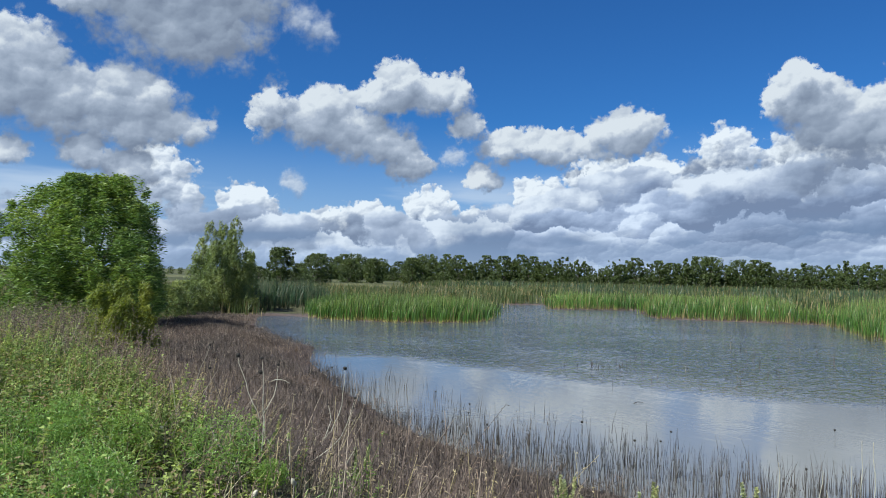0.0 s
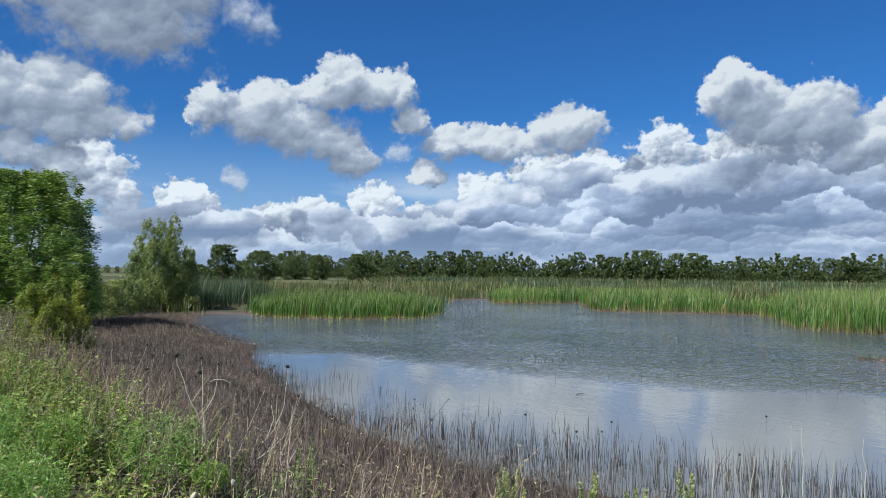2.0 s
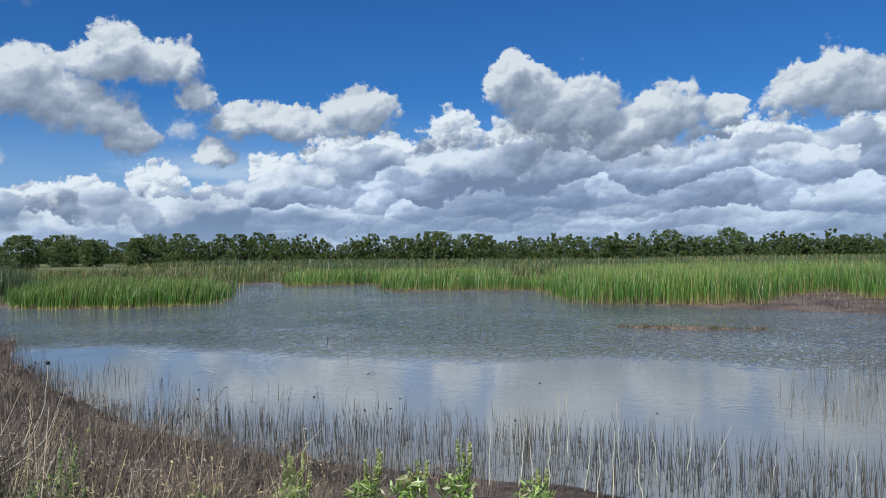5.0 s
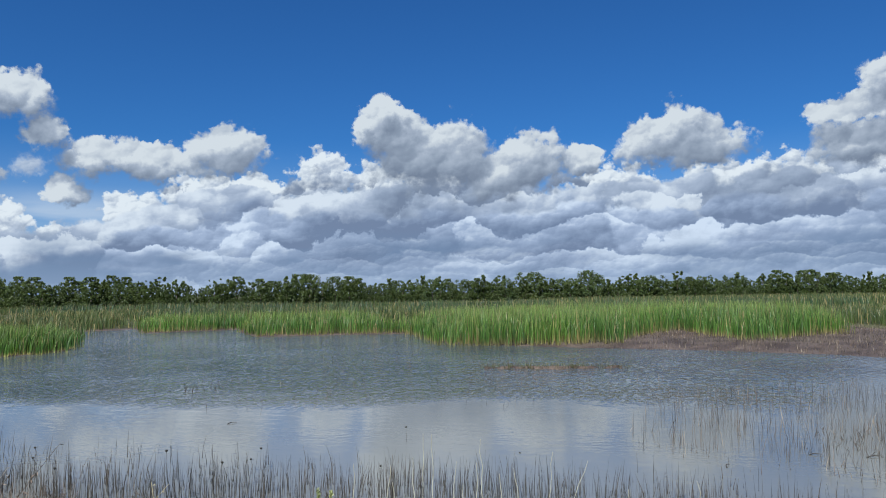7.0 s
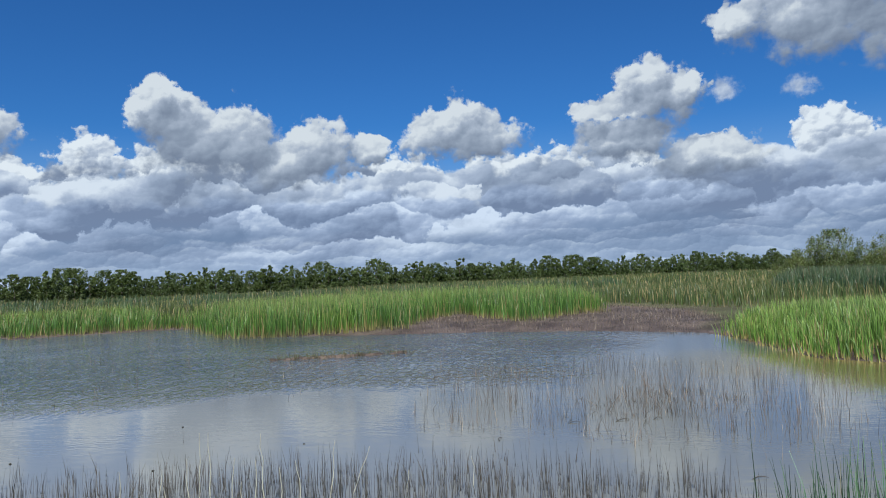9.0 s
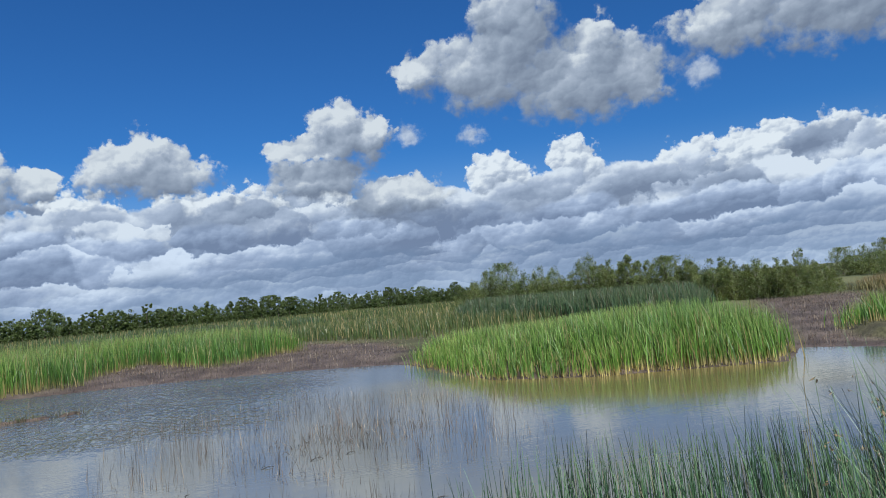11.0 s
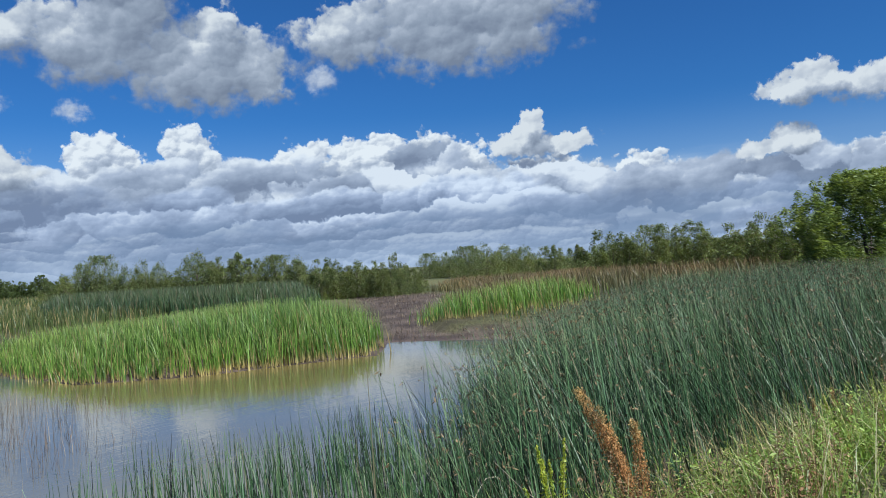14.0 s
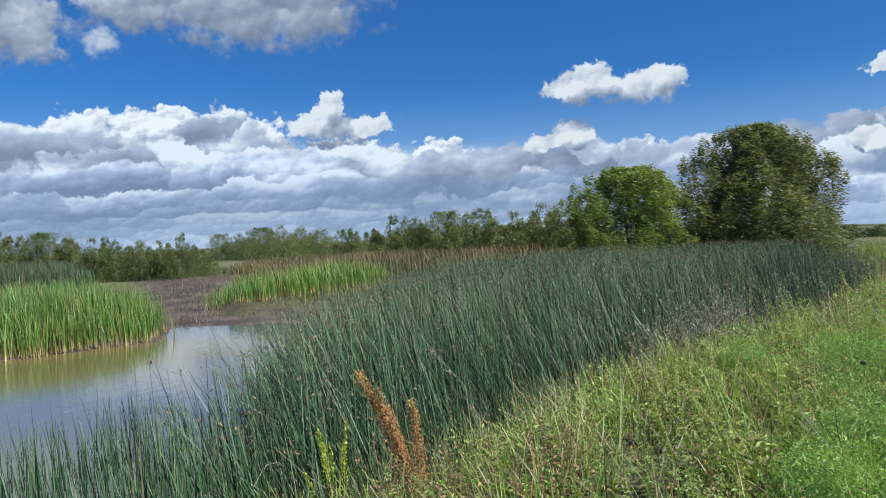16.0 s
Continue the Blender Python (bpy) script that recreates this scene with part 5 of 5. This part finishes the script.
for az, d, h, w in ((-112.0, 58, 3.9, 1), (-113.4, 56, 3.6, 1), (-115.2, 54, 3.8, 0.8), (-117.0, 54, 4.0, 1), (-118.8, 52, 3.8, 0.9), (-120.4, 50, 3.7, 1), (-122, 48, 3.6, 1), (-123.6, 46, 3.8, 1), (-125.2, 46, 3.6, 1)):
    mid_tree(az, d, 1.12 * h, 1.3 * w, "light green young willow behind the bulrushes")
    mid_tree(az - 0.8, d + 2, h * 0.85, w * 1.5, "light green young willow behind the bulrushes")

# ---------------------------------------------------------------- single plants
RUST = plant_mat("dock_seed", (0.22, 0.10, 0.045), (0.36, 0.19, 0.08), (0.46, 0.32, 0.13), vary=0.65, through_=0.2, rough=0.8, patch=6.0)
SPIKE = plant_mat("flower_spike", (0.22, 0.26, 0.08), (0.36, 0.37, 0.17), (0.52, 0.50, 0.32), vary=0.3, through_=0.3, patch=5.0)
LIME = plant_mat("lime_leaf", (0.16, 0.24, 0.03), (0.36, 0.42, 0.05), (0.50, 0.52, 0.08), vary=0.3, patch=4.0)
HEAD = plant_mat("seed_head", (0.012, 0.010, 0.009), (0.02, 0.017, 0.014), (0.03, 0.025, 0.02), vary=0.3, through_=0.0, rough=0.9)
BLOSSOM = plant_mat("white_blossom", (0.5, 0.5, 0.36), (0.7, 0.7, 0.58), (0.8, 0.8, 0.7), vary=0.2, patch=5.0)
FENNEL = plant_mat("feathery_leaf", (0.06, 0.11, 0.022), (0.16, 0.28, 0.05), (0.30, 0.44, 0.11), vary=0.35, patch=1.2, through_=0.4)
pr = np.random.default_rng(77)


def ground_at(az, r):
    v = az_dir(az) * r + Vector((-REACH * math.sin(radians(az)), REACH * (math.cos(radians(az)) - 1), 0))
    return Vector((v.x, v.y, float(land_height(np.array([[v.x, v.y]]))[0])))


def curve_pts(foot, tip, bow=(0, 0, 0), n=6):
    foot, tip, bow = Vector(foot), Vector(tip), Vector(bow)
    return [foot.lerp(tip, i / n) + bow * math.sin(math.pi * i / n) for i in range(n + 1)]


def stem_mesh(name, pts, r0, r1, mat, sides=5):
    n = len(pts) - 1
    v, q, a = tube(pts, [r0 + (r1 - r0) * i / n for i in range(n + 1)], sides)
    return np_mesh(name, v, q, mat, a, True)


def along_cloud(pts, radius, count, long, wide, up=0.6):
    """Small leaves or seeds crowded along a stem."""
    pts = np.array([tuple(p) for p in pts])
    t = pr.uniform(0, len(pts) - 1.001, count)
    i = t.astype(int)
    c = pts[i] + (pts[i + 1] - pts[i]) * (t - i)[:, None]
    geo = leaf_cloud(pr, c, np.full(count, radius) * (1.15 - 0.75 * t / len(pts)), 1, long, wide, 0.0)
    return geo[0], geo[1], np.repeat(t / len(pts), 4)


def lump(name, r, mat):
    """A knobbly seed head."""
    bm = bmesh.new()
    bmesh.ops.create_icosphere(bm, subdivisions=2, radius=r)
    for v in bm.verts:
        v.co *= 1 + 0.35 * noise.noise(v.co * 2.2 / r)
        v.co.z *= 0.8
    me = bpy.data.meshes.new(name)
    bm.to_mesh(me)
    bm.free()
    me.materials.append(mat)
    me.attributes.new("along", "FLOAT", "POINT").data.foreach_set("value", np.full(len(me.vertices), 0.5, np.float32))
    return me


HEADS = [lump("seed_head", r, HEAD) for r in (0.018, 0.025, 0.014)]


def head_at(parent, p, k):
    h = part("seed_head", HEADS[k % 3], parent, "blackened dry seed head")
    h.location, h.rotation_euler = p, (0.5 * k, 0.3, k)


def dock_plant(az, r, spikes, label):
    at = ground_at(az, r)
    t = thing("dock_plant", at, label, "plant")
    for tip, bow, rad, count in spikes:
        pts = curve_pts((0, 0, -0.05), tip, bow, 8)
        part("stem", stem_mesh("stem", pts, 0.008, 0.003, RUST), t)
        geo = along_cloud(pts[2:], rad, 3 * count, 0.013, 0.009)
        part("seed_spike", np_mesh("seed_spike", *geo[:2], RUST, geo[2]), t, "rust-orange dry seeds")
    v, q, a = leaf_cloud(pr, np.array([[0, 0, 0.12]] * 6), np.full(6, 0.2), 14, 0.16, 0.035, 0)
    part("leaves", np_mesh("leaves", v, q, HERB, a), t, "green basal leaves")


dock_plant(-112.0, 5.2, (((-0.02, 0.42, 1.16), (0.05, -0.08, 0), 0.082, 1100), ((0.02, 0.02, 0.90), (0.02, -0.03, 0), 0.075, 760), ((0.05, 0.2, 0.88), (0.02, -0.04, 0), 0.07, 620), ((-0.06, 0.30, 1.04), (0.02, -0.04, 0), 0.065, 420)), "rust-orange dock with dry seed spikes at the bulrushes")
dock_plant(-126.0, 8.6, (((0.05, 0.16, 0.55), (0.03, 0, 0), 0.05, 260), ((0.1, -0.1, 0.45), (0, 0, 0), 0.05, 220)), "faded rusty dock on the grassy bank")
dock_plant(-124.6, 8.9, (((0.02, 0.12, 0.5), (0.03, 0, 0), 0.05, 240),), "faded rusty dock on the grassy bank")


def spike_plant(az, r, stems, high, label, mat=SPIKE, leafy=HERB, spread=0.16):
    """An upright herb: each stem ends in a pale spike, leaves crowd the foot."""
    at = ground_at(az, r)
    t = thing("spike_plant", at, label, "plant")
    for k in range(stems):
        a = 2.4 * k + az
        h = high * pr.uniform(0.65, 1.05)
        tip = (math.cos(a) * spread * pr.uniform(0.3, 1) + 0.08, math.sin(a) * spread * pr.uniform(0.3, 1) + 0.06, h)
        pts = curve_pts((math.cos(a) * 0.02, math.sin(a) * 0.02, -0.04), tip, (0.03, 0, 0), 8)
        part("stem", stem_mesh("stem", pts, 0.006, 0.003, leafy), t)
        geo = along_cloud(pts[5:], 0.022, 150, 0.026, 0.012)
        part("flower_spike", np_mesh("flower_spike", geo[0], geo[1], mat, geo[2]), t, "pale yellowish spike")
        geo = along_cloud(pts[:6], 0.07, 26, 0.08, 0.012)
        part("leaves", np_mesh("leaves", geo[0], geo[1], leafy, geo[2]), t)
    v, q, a = leaf_cloud(pr, np.array([[0, 0, 0.1]] * 6), np.full(6, 0.17), 22, 0.10, 0.02, 0)
    part("leaves", np_mesh("leaves", v, q, leafy, a), t)


for az, r, n, h in ((-8.4, 6.4, 4, 0.5), (-9.0, 6.0, 3, 0.45), (-14.2, 6.1, 4, 0.42), (-20.9, 6.2, 4, 0.5), (-2.5, 6.0, 3, 0.35), (6.6, 6.6, 2, 0.42), (-17.5, 5.9, 3, 0.4), (-26.5, 6.1, 2, 0.42)):
    spike_plant(az, r, n, h, "pale green herb with pale yellow spikes on the shore", SPIKE, GRASS, 0.13)
spike_plant(-106.3, 5.5, 6, 0.88, "lime-yellow flowering herb beside the dock", LIME, LIME, 0.2)
spike_plant(-125.4, 8.4, 2, 0.5, "lime-yellow flowering herb on the bank", LIME, HERB, 0.14)
spike_plant(13.2, 7.4, 2, 0.55, "bright green herb with pale yellow spikes on the shore")


def dead_stem(az, r, stems, label, heads=True, radius=0.010, mat=DEAD_PALE):
    """A bleached branched stalk: each entry is its foot, tip and bow; dark heads on the tips."""
    at = ground_at(az, r)
    t = thing("dead_weed", at, label, "dead plant")
    for k, (foot, tip, bow, head) in enumerate(stems):
        pts = curve_pts(foot, tip, bow, 7)
        pts = [p + Vector((pr.normal(0, 0.008), pr.normal(0, 0.008), 0)) if 0 < i < 7 else p for i, p in enumerate(pts)]
        part("stem" if k == 0 else "branch", stem_mesh("stem", pts, radius * (1 if k == 0 else 0.65), radius * 0.35, mat), t)
        if head:
            head_at(t, pts[-1], k)


dead_stem(13.0, 7.3, (((0, 0, -0.05), (-0.02, 0.1, 1.02), (0.03, 0, 0), True), ((0, 0, 0.42), (-0.24, 0.05, 1.05), (-0.03, 0, 0.02), True), ((0, 0, 0.45), (0.14, 0.1, 0.96), (0.05, 0, 0), True),
                      ((0.05, 0, 0.55), (0.12, 0, 0.2), (-0.05, 0, 0), False), ((0.08, 0.05, 0.8), (0.26, 0.1, 0.78), (0, 0, 0.03), False)), "bleached branching dead weed with black seed heads", radius=0.0075, mat=BLEACHED)
dead_stem(10.4, 8.4, (((0, 0, -0.05), (0.62, 0.1, 0.72), (0.1, 0, -0.12), True), ((0.3, 0, 0.28), (0.47, 0.3, 1.02), (0.06, 0, -0.08), True), ((0.28, 0, 0.25), (0.30, 0.2, 0.62), (0.05, 0, 0), True)),
          "leaning bleached dead weed with black seed heads", radius=0.007, mat=BLEACHED)
dead_stem(17.0, 7.4, (((0.55, 0, -0.05), (0.0, 0.2, 0.78), (-0.05, 0, -0.04), True), ((0.2, 0.1, 0.5), (0.5, 0.2, 0.75), (0, 0, 0.02), True)), "dark dead weed leaning over the brown stalks", radius=0.008, mat=DEAD_DARK)
dead_stem(11.0, 6.6, (((0.03, 0, -0.05), (-0.02, 0.1, 0.42), (0.01, 0, 0), False),), "pale dry stalk in the shore weeds")
dead_stem(6.9, 6.6, (((0, 0, -0.05), (0.1, 0.1, 0.46), (-0.06, 0, -0.04), False),), "pale bent dry stalk in the shore weeds")
dead_stem(15.6, 6.8, (((0, 0, -0.05), (0.12, 0.1, 0.5), (0.02, 0, 0), False), ((0.02, 0, 0.1), (-0.12, 0.0, 0.36), (0, 0, 0), False)), "pale dry stalks crossing in the weeds")
dead_stem(18.5, 8.3, (((0, 0, -0.05), (-0.2, 0.1, 0.8), (0.02, 0, 0), False), ((0.05, 0, 0.05), (0.35, 0.1, 0.7), (0, 0, 0.02), False), ((0, 0, 0.1), (0.2, 0.3, 0.95), (0, 0, 0.02), True)),
          "thin tan dead stalks on the bank", radius=0.006)
dead_stem(-99.0, 6.1, (((0.0, 0.0, 0.05), (0.25, -0.62, 0.05), (0, 0, 0.42), False),), "pale dead stem arching over the bulrushes", radius=0.006)
dead_stem(-105.0, 5.9, (((0.05, -0.5, -0.03), (0.1, 0.35, 0.72), (0, 0, -0.05), False),), "straight pale dead stem leaning by the dock", radius=0.005)
dead_stem(-101.0, 6.6, (((0.05, -0.1, -0.03), (0.1, 0.15, 0.75), (0, 0, 0.0), False),), "straight pale dead stem among the bulrushes", radius=0.005)
dead_stem(-143.8, 4.6, (((0, 0, -0.03), (0.35, 0.35, 0.62), (0, 0, -0.03), False), ((0.03, -0.04, -0.03), (0.42, 0.25, 0.6), (0, 0, -0.02), False), ((0.08, 0, 0.05), (0.3, 0.42, 0.58), (0, 0, 0), False)),
          "bundle of bleached dry stalks leaning in the weeds", radius=0.007)
dead_stem(-143.2, 5.6, (((0, 0, -0.03), (0.05, 0.1, 0.72), (0.01, 0, 0), True), ((0, 0, 0.45), (-0.1, 0.15, 0.66), (0, 0, 0), False)), "thin dark dead stalk in the weeds", radius=0.005, mat=DEAD_DARK)
dead_stem(-140.6, 4.0, (((0, 0, -0.03), (0.02, 0.05, 0.75), (0.01, 0, 0), False),), "thin dark dead stalk in the weeds", radius=0.004, mat=DEAD_DARK)
POD = lump("seed_pod", 0.02, BLEACHED)


def pod_weed(az, r, high, lean):
    """A dry stalk that ends in a large cream-coloured pod."""
    t = thing("pod_weed", ground_at(az, r), "dry stalk with a large cream-coloured seed pod", "dead plant", "cream seed pods")
    pts = curve_pts((0, 0, -0.03), (lean, 0.02, high), (0.02, 0, 0), 5)
    part("stem", stem_mesh("stem", pts, 0.005, 0.003, DEAD_PALE), t)
    pod = part("seed_pod", POD, t, "cream-coloured papery pod")
    pod.location, pod.rotation_euler, pod.scale = pts[-1], (0.2, 0.5, az), (0.8, 0.8, 2.4)


for az, r, high, lean in ((10.9, 5.0, 0.28, 0.05), (12.6, 4.9, 0.24, -0.04), (25.4, 5.0, 0.33, 0.06)):
    pod_weed(az, r, high, lean)
# pale reed canes by the water's edge
for az, r, lean, h in ((-32.7, 8.6, 0.0, 0.95), (-32.2, 7.4, 0.02, 0.8), (-37.2, 8.7, 0.12, 0.88), (-38.2, 8.8, 0.36, 0.80), (-27.6, 7.7, 0.02, 0.8), (-29.1, 8.7, 0.0, 0.98), (-28.3, 9.0, 0.03, 1.0),
                       (-34.3, 7.4, -0.04, 0.7), (-48.2, 8.6, -0.05, 0.72), (-35.6, 8.5, -0.08, 0.66), (-25.4, 7.8, 0.1, 0.7), (-31.0, 7.3, 0.05, 0.6), (-23.2, 7.6, 0.03, 0.75), (-42.6, 8.7, 0.1, 0.55),
                       (-30.2, 7.8, 0.1, 0.75), (-26.6, 7.3, -0.05, 0.6)):
    c, s_ = math.cos(radians(az)), math.sin(radians(az))
    dead_stem(az, r, (((0, 0, -0.1), (lean * c, lean * s_, h), (0.01, 0, 0), False),), "pale upright dead reed cane at the water's edge", radius=0.008, mat=BLEACHED)


def floating_stick(az, r, long, turn):
    v = az_dir(az) * r
    pts = curve_pts((-long / 2, 0, 0), (long / 2, 0, 0.012), (0, 0.03, 0.015), 5)
    ob = new("floating_stick", stem_mesh("floating_stick", pts, 0.008, 0.004, DEAD_DARK))
    ob.location, ob.rotation_euler[2] = (v.x, v.y, 0.0), radians(turn)
    tagged(ob, "dark waterlogged stick floating on the pond", "stick", "floating sticks")


for az, r, l, tn in ((-51.5, 11.4, 0.2, 30), (-14.9, 15.2, 0.2, 12), (-70, 9.6, 0.2, -40), (-57, 12.6, 0.2, -30), (-60.5, 12.8, 0.28, -20), (-63, 13.0, 0.22, -12)):
    floating_stick(az, r, l, tn)

# seed heads standing over the near stalks
for k in range(26):
    az, r = pr.uniform(-40, 10), pr.uniform(9.0, 13.0)
    if az > -2:
        r = pr.uniform(11.5, 15)
    dead_stem(az, r, (((0, 0, -0.1), (pr.normal(0, 0.04), pr.normal(0, 0.04), pr.uniform(0.45, 0.8)), (0.01, 0, 0), k % 2 == 0),), "thin dark dead stalk standing in the shallows", radius=0.005, mat=DEAD_DARK)


def feathery(poly, per, high, label):
    p = scatter(pr, poly, per, 0.5, 0.4, 0.8)
    h = high * pr.uniform(0.55, 1.25, len(p))
    c = np.c_[p, land_height(p) + h * 0.62]
    return stuff("feathery_weeds", leaf_cloud(pr, c, h * 0.42, 2100, 0.026, 0.0055, 0.2), FENNEL, label, "weeds")


feathery([(-4.2, 6.9), (-3.0, 6.5), (-1.9, 5.4), (-1.3, 4.2), (-1.8, 3.4), (-4.2, 4.6)], 8, 0.62, "soft feathery bright green weeds on the bank")
feathery([(3.7, -3.7), (4.0, -5.2), (3.3, -5.4), (2.3, -3.8), (2.8, -3.2)], 14, 0.66, "soft feathery bright green weeds on the bank")
feathery([(-0.9, 5.2), (-0.5, 5.8), (-0.9, 6.3), (-1.4, 5.8)], 6, 0.4, "soft feathery bright green weeds on the bank")
feathery([(5.6, -5.5), (6.3, -6.6), (6.4, -8.6), (5.2, -8), (4.4, -6.2)], 7, 0.66, "soft feathery bright green weeds on the bank")
weeds([(2.6, -2.9), (3.6, -4.4), (3.2, -4.6), (2.2, -3.4)], 5, 0.3, "small white blossoms among the weeds", 0.03, 0.025, 8, BLOSSOM, "white_blossoms")
weeds([(-3.2, 6.6), (-2.2, 6.4), (-2.2, 7.0), (-3.2, 7.3)], 14, 0.35, "small cream blossoms among the weeds", 0.035, 0.03, 8, BLOSSOM, "white_blossoms")
